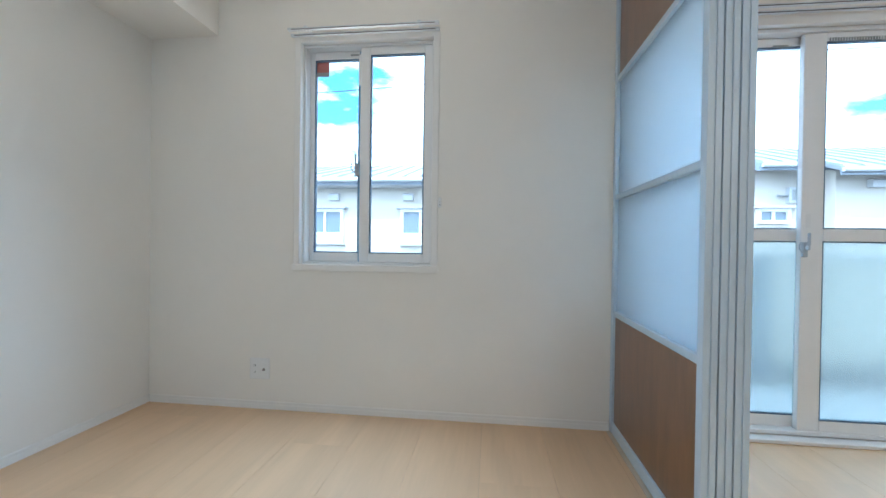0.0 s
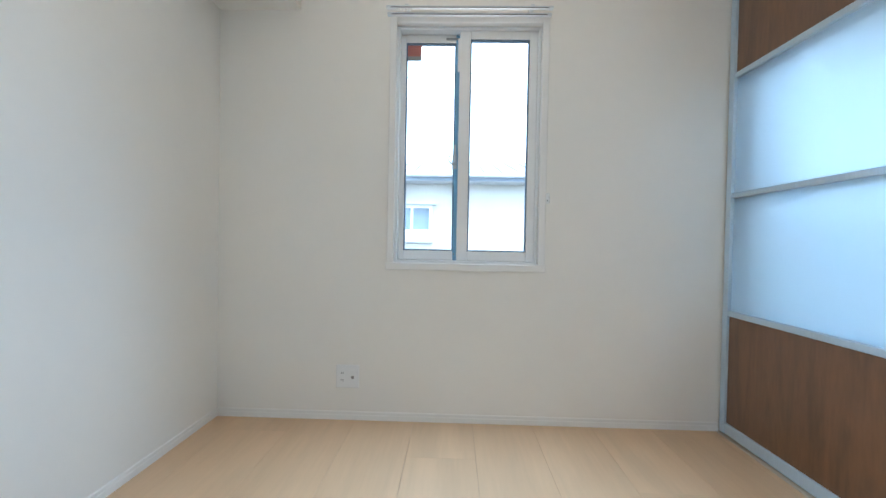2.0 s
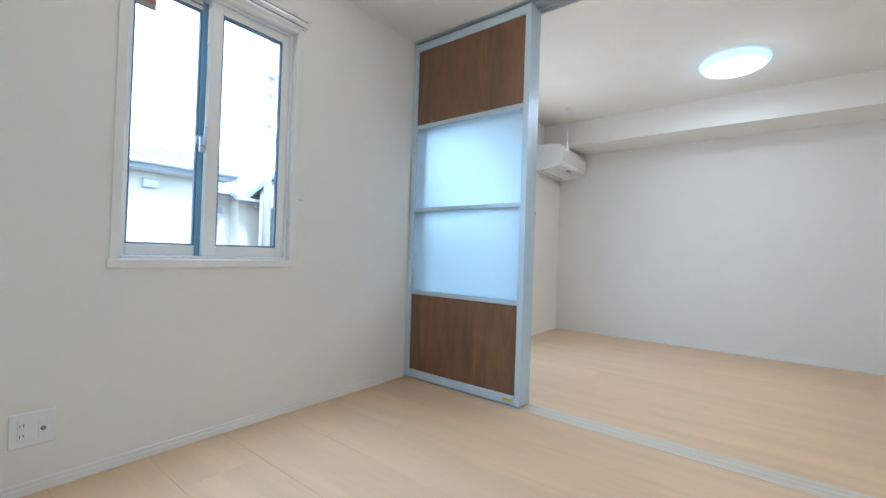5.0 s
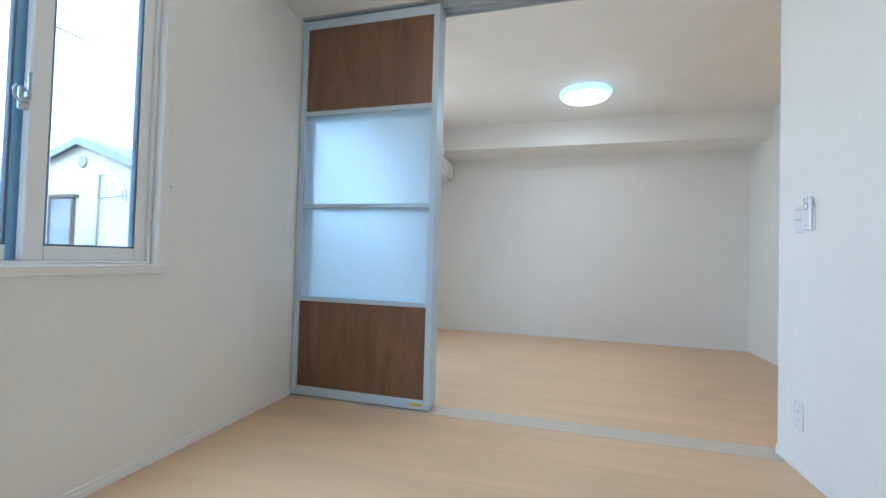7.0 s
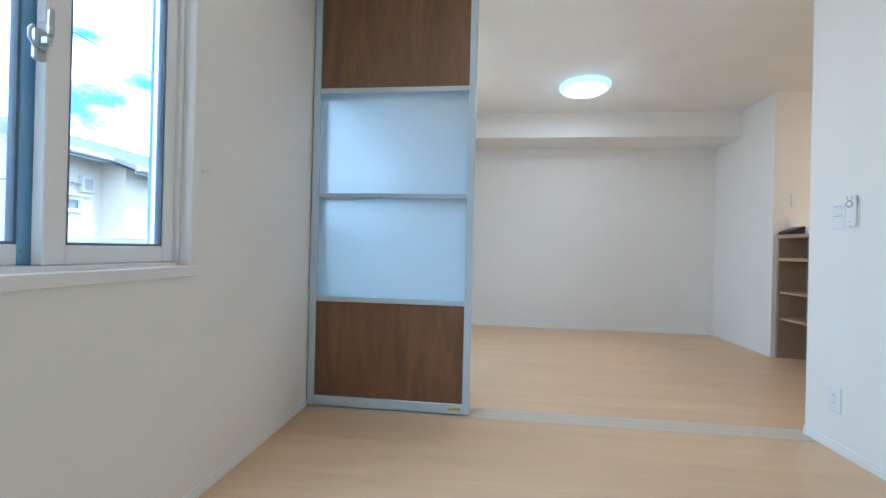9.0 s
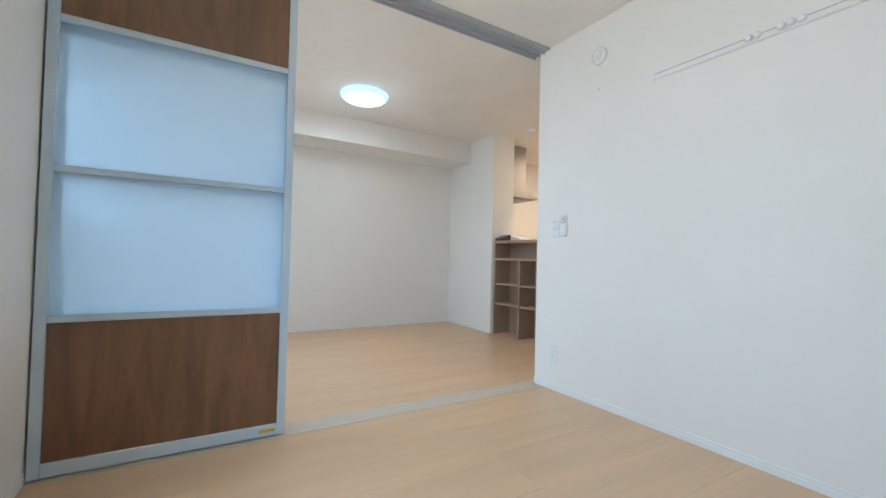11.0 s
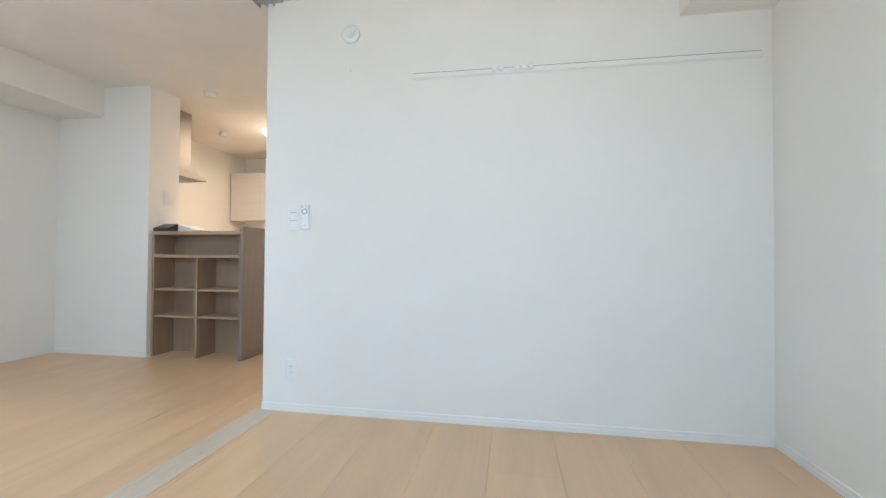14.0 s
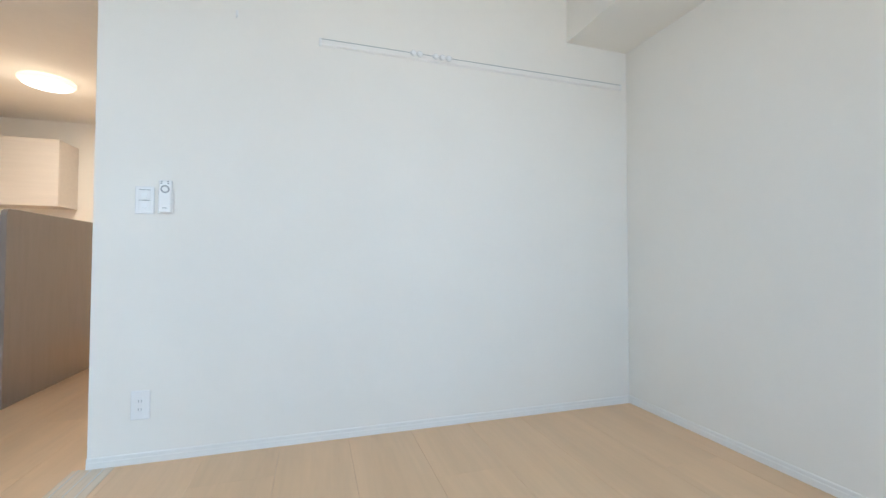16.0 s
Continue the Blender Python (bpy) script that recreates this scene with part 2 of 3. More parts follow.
def prism(points, axis, a0, a1, bevel=0.0):
    """Extrude a polygon of (u, v) points along an axis from a0 to a1."""
    bm = bmesh.new()
    put = {"x": lambda u, v, a: (a, u, v), "y": lambda u, v, a: (u, a, v), "z": lambda u, v, a: (u, v, a)}[axis]
    lo = [bm.verts.new(put(u, v, a0)) for u, v in points]
    hi = [bm.verts.new(put(u, v, a1)) for u, v in points]
    bm.faces.new(lo)
    bm.faces.new(hi[::-1])
    n = len(points)
    for i in range(n):
        bm.faces.new((lo[i], hi[i], hi[(i + 1) % n], lo[(i + 1) % n]))
    bmesh.ops.recalc_face_normals(bm, faces=bm.faces)
    if bevel:
        bmesh.ops.bevel(bm, geom=list(bm.edges), offset=bevel, segments=1, affect="EDGES")
    return bm


def lathe(profile, seg=48, axis="z", at=(0, 0, 0)):
    """Turn (radius, height) points round an axis."""
    bm = bmesh.new()
    rings = []
    for r, h in profile:
        ring = []
        for i in range(seg):
            a = 2 * math.pi * i / seg
            u, v = r * math.cos(a), r * math.sin(a)
            p = {"z": (u, v, h), "y": (u, h, v), "x": (h, u, v)}[axis]
            ring.append(bm.verts.new(Vector(p) + Vector(at)))
        rings.append(ring)
    for a, b in zip(rings, rings[1:]):
        for i in range(seg):
            bm.faces.new((a[i], a[(i + 1) % seg], b[(i + 1) % seg], b[i]))
    bm.faces.new(rings[0])
    bm.faces.new(rings[-1])
    bmesh.ops.recalc_face_normals(bm, faces=bm.faces)
    for f in bm.faces:
        f.smooth = len(f.verts) == 4
    return bm


def tube(points, r, seg=8):
    bm = bmesh.new()
    rings = []
    pts = [Vector(p) for p in points]
    for i, p in enumerate(pts):
        d = (pts[min(i + 1, len(pts) - 1)] - pts[max(i - 1, 0)]).normalized()
        s = d.orthogonal().normalized() if not rings else (side - d * side.dot(d)).normalized()
        side = s
        t = d.cross(s)
        rings.append([bm.verts.new(p + r * (math.cos(2 * math.pi * k / seg) * s + math.sin(2 * math.pi * k / seg) * t)) for k in range(seg)])
    for a, b in zip(rings, rings[1:]):
        for k in range(seg):
            f = bm.faces.new((a[k], a[(k + 1) % seg], b[(k + 1) % seg], b[k]))
            f.smooth = True
    bm.faces.new(rings[0])
    bm.faces.new(rings[-1])
    bmesh.ops.recalc_face_normals(bm, faces=bm.faces)
    return bm


def mesh_of(name, bm, material, shift):
    bmesh.ops.recalc_face_normals(bm, faces=bm.faces)
    bm.transform(Matrix.Translation(-Vector(shift)))
    me = bpy.data.meshes.new(name)
    bm.to_mesh(me)
    bm.free()
    me.materials.append(material)
    return me


def part(name, bm, material, parent, label=""):
    ob = new(name, mesh_of(name, bm, material, LOC[parent]))
    ob.parent = parent
    LOC[ob] = LOC[parent]
    return tagged(ob, label)


def thing(name, at, label, category, group="", kind=""):
    ob = new(name)
    ob.location = at
    ob.empty_display_size = 0.05
    LOC[ob] = Vector(at)
    return tagged(ob, label, category, group, kind)


def solid(name, bm, material, at, label, category, group="", kind=""):
    ob = new(name, mesh_of(name, bm, material, at))
    ob.location = at
    LOC[ob] = Vector(at)
    return tagged(ob, label, category, group, kind)


def structure(name, bm, material, label, category):
    return solid(name, bm, material, (0, 0, 0), label, category, "", "structure")


# ---- plan ----
XW, XD, XE = -1.89, 0.79, 3.475      # west wall, end of the south wall, east wall
YS, YN, YP, YK = -0.41, 2.235, -1.33, -4.02   # south wall, window wall, pillar front, kitchen back
H, T = 2.4, 0.14
W1 = (-0.974, -0.226, 0.822, 2.056)   # bedroom window opening: x0, x1, z0, z1
W2 = (0.87, 2.50, 0.02, 2.035)        # balcony door opening

# walls
structure("wall_north", many([
    (XW - T, W1[0], YN, YN + T, -0.05, H), (W1[0], W1[1], YN, YN + T, -0.05, W1[2]), (W1[0], W1[1], YN, YN + T, W1[3], H),
    (W1[1], W2[0], YN, YN + T, -0.05, H), (W2[0], W2[1], YN, YN + T, W2[3], H), (W2[0], W2[1], YN, YN + T, -0.05, W2[2] - 0.004),
    (W2[1], XE + T, YN, YN + T, -0.05, H)]), WALL, "white papered wall with window and balcony door openings", "wall")
structure("wall_west", B(XW - T, XW, YS - T, YN, -0.05, H), WALL, "plain white papered bedroom wall", "wall")
structure("wall_south", B(XW, XD, YS - T, YS, -0.05, H, bevel=0.002), WALL, "white papered wall with a hanging rail", "wall")
structure("wall_hall", B(XD - T, XD, YK - T, YS - T, -0.05, H), WALL, "white papered wall of the passage", "wall")
structure("wall_east", B(XE, XE + T, YK, YN, -0.05, H), WALL, "plain white papered living room wall", "wall")
structure("wall_pillar", B(2.505, XE, -1.655, YP, -0.05, H, bevel=0.002), WALL, "white papered return wall beside the counter", "wall")
structure("wall_kitchen", B(XD, XE + T, YK - T, YK, -0.05, H), WALL, "pale papered kitchen back wall", "wall")
structure("ceiling", B(XW - T, XE + T, YK - T, YN + T, H, H + 0.12), CEIL, "white papered flat ceiling", "ceiling")
structure("beam_bedroom", B(XW, -1.47, YS, YN, 2.115, H), WALL, "boxed white beam along the bedroom wall", "beam")
structure("beam_living", B(2.99, XE, YP, YN, 2.135, H), WALL, "boxed white beam along the living room wall", "beam")


def baseboard(x0, x1, y0, y1):
    """Skirting with a stepped top; the thin side faces the room."""
    ax = "x" if abs(x1 - x0) > abs(y1 - y0) else "y"
    if ax == "x":
        s = 1 if y1 > y0 else -1
        prof = [(y0, 0.0), (y0 + s * 0.007, 0.0), (y0 + s * 0.007, 0.025), (y0 + s * 0.0052, 0.027), (y0 + s * 0.0052, 0.040), (y0 + s * 0.003, 0.044), (y0, 0.044)]
        bm = prism(prof, "x", x0, x1)
    else:
        s = 1 if x1 > x0 else -1
        prof = [(x0, 0.0), (x0 + s * 0.007, 0.0), (x0 + s * 0.007, 0.025), (x0 + s * 0.0052, 0.027), (x0 + s * 0.0052, 0.040), (x0 + s * 0.003, 0.044), (x0, 0.044)]
        bm = prism(prof, "y", y0, y1)
    structure("baseboard", bm, TRIMW, "slim white skirting with a stepped top", "baseboard")


baseboard(XW + 0.01, 0.70, YN, YN - 0.009)
baseboard(XW, XW + 0.009, YS, YN)
baseboard(XW + 0.01, XD, YS, YS + 0.009)
baseboard(W2[1] + 0.06, XE - 0.01, YN, YN - 0.009)
baseboard(XE, XE - 0.009, YP, YN)
baseboard(2.505, XE - 0.01, YP, YP + 0.009)
baseboard(2.505, 2.496, -1.40, YP)


# ---- windows ----
def sash(parent, x0, x1, z0, z1, y0, y1, lower=None, stile=0.045, left=None, right=None, top=0.042, bot=0.05, meeting=None):
    """A sash with two stiles, rails, gaskets and one or two panes."""
    ls, rs = left or stile, right or stile
    part("stile", B(x0, x0 + ls, y0, y1, z0, z1, bevel=0.003), VINYL, parent)
    part("stile", B(x1 - rs, x1, y0, y1, z0, z1, bevel=0.003), meeting or VINYL, parent)
    part("rail", B(x0 + ls, x1 - rs, y0, y1, z1 - top, z1, bevel=0.003), VINYL, parent)
    part("rail", B(x0 + ls, x1 - rs, y0, y1, z0, z0 + bot, bevel=0.003), VINYL, parent)
    fields = [(z0 + bot, z1 - top, CLEAR)]
    if lower:
        part("middle_rail", B(x0 + ls, x1 - rs, y0, y1, lower[0], lower[1], bevel=0.003), VINYL, parent)
        fields = [(z0 + bot, lower[0], FROST), (lower[1], z1 - top, CLEAR)]
    ym = (y0 + y1) / 2
    for a, b, m in fields:
        xa, xb, g = x0 + ls, x1 - rs, 0.007
        part("gasket", many([(xa, xa + g, ym - 0.012, ym + 0.012, a, b), (xb - g, xb, ym - 0.012, ym + 0.012, a, b),
                             (xa + g, xb - g, ym - 0.012, ym + 0.012, a, a + g), (xa + g, xb - g, ym - 0.012, ym + 0.012, b - g, b)]),
             BLUEGASKET, parent, "thin dark glazing gasket")
        p = part("pane", B(xa + 0.002, xb - 0.002, ym - 0.003, ym + 0.003, a + 0.002, b - 0.002), m, parent,
                 "frosted glass pane" if m is FROST else "clear glass pane")
        p.visible_shadow = False


def frame_box(parent, x0, x1, z0, z1, y0, y1, w, name="window_frame"):
    part(name, many([(x0, x0 + w, y0, y1, z0, z1), (x1 - w, x1, y0, y1, z0, z1), (x0 + w, x1 - w, y0, y1, z1 - w, z1),
                     (x0 + w, x1 - w, y0, y1, z0, z0 + w)], bevel=0.002), VINYL, parent)


def trim_box(parent, x0, x1, z0, z1, w, out, bottom=True):
    """Casing round the opening, standing proud of the wall."""
    bs = [(x0 - w, x0 + 0.003, YN - out, YN + 0.02, z0 - (w if bottom else 0), z1 + w), (x1 - 0.003, x1 + w, YN - out, YN + 0.02, z0 - (w if bottom else 0), z1 + w),
          (x0 + 0.003, x1 - 0.003, YN - out, YN + 0.02, z1 - 0.003, z1 + w)]
    for b in bs:
        part("casing", B(*b, bevel=0.003), TRIMW, parent)
    if bottom:
        part("window_sill", B(x0 - w - 0.006, x1 + w + 0.006, YN - out - 0.005, YN + 0.03, z0 - w - 0.002, z0 + 0.003, bevel=0.003), TRIMW, parent)


def crescent_lock(parent, x, y, z):
    lock = part("lock", B(x - 0.013, x + 0.013, y - 0.016, y, z - 0.045, z + 0.030, bevel=0.004), LOCKM, parent, "silver crescent window lock")
    part("lever", many([(x - 0.006, x + 0.008, y - 0.040, y - 0.016, z - 0.010, z + 0.012), (x - 0.005, x + 0.007, y - 0.044, y - 0.030, z + 0.010, z + 0.075)], bevel=0.004), LOCKM, lock)
    part("crescent", tube([(x + 0.004, y - 0.020, z - 0.022), (x - 0.018, y - 0.020, z - 0.020), (x - 0.030, y - 0.020, z - 0.004), (x - 0.030, y - 0.020, z + 0.016), (x - 0.022, y - 0.020, z + 0.028)], 0.004, 8), LOCKM, lock)


def bedroom_window():
    w = thing("window_1", (-0.585, YN, W1[2]), "white vinyl two-pane sliding window with clear glass", "window", "", "structure")
    x0, x1, z0, z1 = W1
    trim_box(w, x0, x1, z0, z1, 0.032, 0.008)
    frame_box(w, x0 + 0.001, x1 - 0.001, z0 + 0.001, z1 - 0.001, YN + 0.035, YN + T, 0.014)
    # meeting stile is white vinyl too; its blue shade is painted on
    sash(w, x0 + 0.015, -0.600, z0 + 0.016, z1 - 0.016, YN + 0.092, YN + 0.125, left=0.026, right=0.067, meeting=SHADEFR)
    sash(w, -0.647, x1 - 0.015, z0 + 0.016, z1 - 0.016, YN + 0.05, YN + 0.084, left=0.056, right=0.042)
    crescent_lock(w, -0.664, YN + 0.06, 1.365)
    part("outer_frame", many([(x0 + 0.001, x1 - 0.001, YN + T + 0.001, YN + T + 0.016, z1 - 0.030, z1 - 0.001),
                              (x1 - 0.014, x1 - 0.001, YN + T + 0.001, YN + T + 0.012, z0 + 0.02, z1 - 0.031)], bevel=0.002), SHADEFR, w, "blue-grey outer frame")
    part("draft_stop", B(-0.657, -0.640, YN + 0.046, YN + 0.06, 1.83, 2.0, bevel=0.002), VINYL, w)
    part("draft_stop", B(-0.6485, -0.6465, YN + 0.054, YN + 0.078, 1.42, 1.52, bevel=0.002), VINYL, w)
    part("rating_label", B(-0.72, -0.64, YN + 0.0885, YN + 0.092, 2.012, 2.022), GREYP, w, "small grey printed label")
    part("screw_cap", lathe([(0.004, YN + 0.089), (0.004, YN + 0.092)], 10, "y", (-0.66, 0, z0 + 0.05)), GREYP, w)


def balcony_door():
    w = thing("window_2", (1.68, YN, 0), "white vinyl sliding balcony door, frosted below, clear above", "window", "", "structure")
    x0, x1, z0, z1 = W2
    trim_box(w, x0, x1, z0, z1, 0.035, 0.008, bottom=False)
    frame_box(w, x0 + 0.001, x1 - 0.001, z0 + 0.001, z1 - 0.001, YN + 0.035, YN + T, 0.020)
    sash(w, x0 + 0.021, 1.70, z0 + 0.016, z1 - 0.022, YN + 0.092, YN + 0.125, lower=(0.985, 1.045), stile=0.05, bot=0.06, meeting=SHADEFR)
    sash(w, 1.620, x1 - 0.021, z0 + 0.016, z1 - 0.022, YN + 0.05, YN + 0.084, lower=(0.985, 1.045), left=0.10, right=0.06, bot=0.055)
    crescent_lock(w, 1.632, YN + 0.05, 0.95)
    part("draft_stop", B(1.612, 1.628, YN + 0.040, YN + 0.05, 1.74, 1.93, bevel=0.002), VINYL, w)
    part("printed_label", B(1.640, 1.662, YN + 0.0485, YN + 0.05, 1.05, 1.12), PLASTIC, w)
    part("rating_label", B(1.50, 1.57, YN + 0.0885, YN + 0.092, 1.965, 1.977), GREYP, w)
    part("vent_strip", many([(1.73 + 0.012 * k, 1.736 + 0.012 * k, YN + 0.047, YN + 0.05, 1.965, 1.985) for k in range(52)]), GREYP, w, "row of small grey vent slots")
    part("door_sill", B(x0, x1, YN - 0.03, YN + 0.034, 0.0, 0.018, bevel=0.003), TRIMW, w)


bedroom_window()
balcony_door()


# ---- sliding door panels in three tracks ----
PY0, PY1, PZ0, PZ1 = 1.314, 2.226, 0.008, 2.378


def door_panel(x0):
    x1 = x0 + 0.040
    d = thing("sliding_door", (x0, 1.77, 0.008), "sliding partition door, aluminium frame, walnut panels and milky glazing", "door", "stacked sliding doors")
    st = 0.036
    for a, b in ((PY0, PY0 + st), (PY1 - st, PY1)):
        part("stile", many([(x0, x1, a + 0.004, b, PZ0, PZ1)] + [(x0 + k, x0 + k + 0.0178, a, a + 0.0045, PZ0, PZ1) for k in (0.0, 0.0222)], bevel=0.0006), ALU, d, "silver aluminium")
    for a, b in ((PZ0, 0.062), (0.594, 0.622), (1.178, 1.204), (1.766, 1.794), (2.325, PZ1)):
        part("rail", B(x0 + 0.002, x1 - 0.002, PY0 + st, PY1 - st, a, b, bevel=0.003), ALU, d, "silver aluminium")
    for a, b in ((0.062, 0.594), (1.794, 2.325)):
        part("wood_panel", B(x0 + 0.012, x1 - 0.012, PY0 + st, PY1 - st, a, b), BROWN, d, "dark walnut-grain panel")
    for a, b in ((0.622, 1.178), (1.204, 1.766)):
        p = part("glazing", B(x0 + 0.018, x1 - 0.018, PY0 + st, PY1 - st, a, b), MILK, d, "milky translucent panel")
        p.visible_shadow = x0 < 0.72
    return d


first = door_panel(0.704)
part("label_sticker", B(0.7025, 0.7040, PY0 + 0.045, PY0 + 0.115, 0.030, 0.043), YELLOW, first, "small yellow label")
for x in (0.7485, 0.793):
    door_panel(x)

track = thing("door_track_ceiling", (0.76, 0.9, H), "white aluminium three-groove ceiling track", "door track", "", "structure")
part("track_base", B(0.692, 0.8455, YS, YN, 2.391, H - 0.001), TRACKM, track)
for x in (0.7455, 0.7915, 0.8375):
    part("track_rib", B(x, x + 0.002 if x < 0.8 else x + 0.008, YS, YN, 2.372, 2.391), TRACKM, track)
sill = thing("door_track_floor", (0.76, 0.9, 0), "pale grooved floor track between the rooms", "door track", "", "structure")
part("track_base", B(0.690, 0.836, YS, YN, -0.004, 0.001), SILLM, sill)
for x in (0.7225, 0.767, 0.8115):
    part("track_rib", B(x, x + 0.003, YS, YN, 0.001, 0.0028, bevel=0.0006), RAILM, sill, "thin silver rail")
for x in (0.690, 0.744, 0.789, 0.832):
    part("track_lip", B(x, x + 0.004, YS, YN, 0.001, 0.0022, bevel=0.0005), SILLM, sill, "pale edge strip")


# ---- bedroom fittings ----
def curtain_rail(x0, x1, y, z):
    r = thing("curtain_rail", ((x0 + x1) / 2, YN, z), "white double curtain rail on wall brackets", "curtain rail")
    for dy, dz in ((0.066, 0.0), (0.030, -0.014)):
        part("rail", prism([(YN - dy - 0.010, z + dz), (YN - dy + 0.010, z + dz), (YN - dy + 0.010, z + dz + 0.012), (YN - dy - 0.010, z + dz + 0.012)], "x", x0, x1, bevel=0.002), RAILM, r)
        part("groove", B(x0 + 0.01, x1 - 0.01, YN - dy - 0.0104, YN - dy - 0.0098, z + dz + 0.001, z + dz + 0.005), WIRE, r)
        for x in (x0, x1):
            part("end_cap", B(x - 0.012, x + 0.012, YN - dy - 0.012, YN - dy + 0.012, z + dz - 0.001, z + dz + 0.013, bevel=0.003), RAILM, r)
    for x in (x0 + 0.09, x1 - 0.09):
        part("bracket", B(x - 0.01, x + 0.01, YN - 0.08, YN, z + 0.0125, z + 0.018, bevel=0.002), RAILM, r)
    for k in range(5):
        part("runner", B(x0 + 0.03 + 0.018 * k, x0 + 0.042 + 0.018 * k, YN - 0.072, YN - 0.060, z - 0.010, z + 0.002, bevel=0.003), PLASTIC, r)


curtain_rail(-1.005, -0.205, 0, 2.088)
curtain_rail(0.86, 2.60, 0, 2.088)
sticker = thing("window_sticker", (-0.89, YN + 0.103, 1.94), "square red and grey sticker on the window glass", "sticker")
part("red_field", B(-0.926, -0.852, YN + 0.1035, YN + 0.1048, 1.930, 1.988), RED, sticker)
part("grey_strip", B(-0.926, -0.852, YN + 0.1035, YN + 0.1048, 1.905, 1.930), GREYP, sticker)
hook = thing("tieback_hook", (-0.185, YN, 1.17), "small white curtain tieback hook on the wall", "hook")
part("plate", B(-0.194, -0.176, YN - 0.006, YN, 1.14, 1.195, bevel=0.003), SHINY, hook)
part("prong", tube([(-0.185, YN - 0.006, 1.155), (-0.185, YN - 0.028, 1.150), (-0.185, YN - 0.034, 1.172)], 0.004), SHINY, hook)


def outlet_wide(x0, x1, z0, z1):
    o = thing("wall_outlet", ((x0 + x1) / 2, YN, (z0 + z1) / 2), "white wall plate with twin sockets and an aerial jack", "outlet")
    part("plate", B(x0, x1, YN - 0.007, YN, z0, z1, bevel=0.003), PLASTIC2, o)
    xm, zm = (x0 + x1) / 2, (z0 + z1) / 2
    part("socket_block", B(x0 + 0.022, x0 + 0.044, YN - 0.009, YN - 0.007, zm - 0.035, zm + 0.035, bevel=0.001), PLASTIC, o)
    for dz in (-0.018, 0.018):
        for dx in (0.028, 0.037):
            part("slot", B(x0 + dx - 0.001, x0 + dx + 0.001, YN - 0.0095, YN - 0.0088, zm + dz - 0.005, zm + dz + 0.005), DARKP, o)
    part("jack_block", B(x1 - 0.046, x1 - 0.020, YN - 0.009, YN - 0.007, zm - 0.035, zm + 0.035, bevel=0.001), PLASTIC, o)
    part("aerial_jack", lathe([(0.0055, YN - 0.017), (0.0055, YN - 0.012), (0.008, YN - 0.012), (0.008, YN - 0.009)], 14, "y", (x1 - 0.033, 0, zm - 0.004)), STEEL, o, "small metal aerial jack")


outlet_wide(-1.258, -1.138, 0.168, 0.288)


def plate_south(name, x0, x1, z0, z1, label, category):
    o = thing(name, ((x0 + x1) / 2, YS, (z0 + z1) / 2), label, category)
    part("plate", B(x0, x1, YS, YS + 0.007, z0, z1, bevel=0.003), PLASTIC2, o)
    return o


sw = plate_south("light_switch", 0.572, 0.642, 1.042, 1.160, "white double rocker light switch plate", "switch")
for a, b in ((1.058, 1.099), (1.103, 1.144)):
    rocker = part("rocker", B(0.586, 0.628, YS + 0.007, YS + 0.010, a, b, bevel=0.0015), PLASTIC2, sw)
    part("name_window", B(0.597, 0.617, YS + 0.010, YS + 0.0114, a + 0.008, b - 0.012), SHINY, rocker)
    part("rocker_gap", B(0.586, 0.628, YS + 0.007, YS + 0.0085, b + 0.0003, b + 0.0028), GREYP, sw)
out = plate_south("wall_outlet", 0.572, 0.642, 0.182, 0.302, "white double socket outlet plate low on the wall", "outlet")
part("socket_block", B(0.596, 0.618, YS + 0.007, YS + 0.009, 0.207, 0.277, bevel=0.001), PLASTIC, out)
for dz in (0.224, 0.260):
    for dx in (0.602, 0.612):
        part("slot", B(dx - 0.001, dx + 0.001, YS + 0.0088, YS + 0.0095, dz - 0.005, dz + 0.005), GREYP, out)

rc = thing("remote_control", (0.529, YS, 1.115), "white lamp remote control in its wall holder", "remote")
part("holder", B(0.500, 0.558, YS, YS + 0.006, 1.046, 1.150, bevel=0.002), PLASTIC2, rc)
part("body", B(0.504, 0.554, YS + 0.006, YS + 0.020, 1.048, 1.190, bevel=0.005), PLASTIC2, rc)
part("dial", lathe([(0.017, YS + 0.0212), (0.017, YS + 0.020)], 24, "y", (0.529, 0, 1.150)), GREYP, rc, "grey round button ring")
part("dial_centre", lathe([(0.011, YS + 0.0222), (0.011, YS + 0.0212)], 24, "y", (0.529, 0, 1.150)), PLASTIC, rc)
for dx in (0.514, 0.539):
    for dz in (1.172, 1.180):
        part("button", B(dx, dx + 0.007, YS + 0.020, YS + 0.0212, dz, dz + 0.004), GREYP, rc)
part("text_bar", B(0.521, 0.538, YS + 0.020, YS + 0.0208, 1.068, 1.071), GREYP, rc)

cap = thing("vent_cap", (0.266, YS, 2.163), "round white wall vent cap", "vent")
part("ring", lathe([(0.052, YS + 0.0), (0.052, YS + 0.012), (0.046, YS + 0.020), (0.034, YS + 0.022)], 40, "y", (0.266, 0, 2.163)), PLASTIC2, cap)
part("disc", lathe([(0.030, YS + 0.022), (0.030, YS + 0.030), (0.024, YS + 0.034)], 32, "y", (0.266, 0, 2.163)), PLASTIC, cap)
part("knob", lathe([(0.012, YS + 0.034), (0.012, YS + 0.040)], 20, "y", (0.266, 0, 2.155)), PLASTIC2, cap)
pin = thing("picture_hook", (0.266, YS, 1.96), "small white hook pinned to the wall", "hook")
part("plate", B(0.261, 0.271, YS, YS + 0.003, 1.955, 1.985, bevel=0.001), PLASTIC, pin)
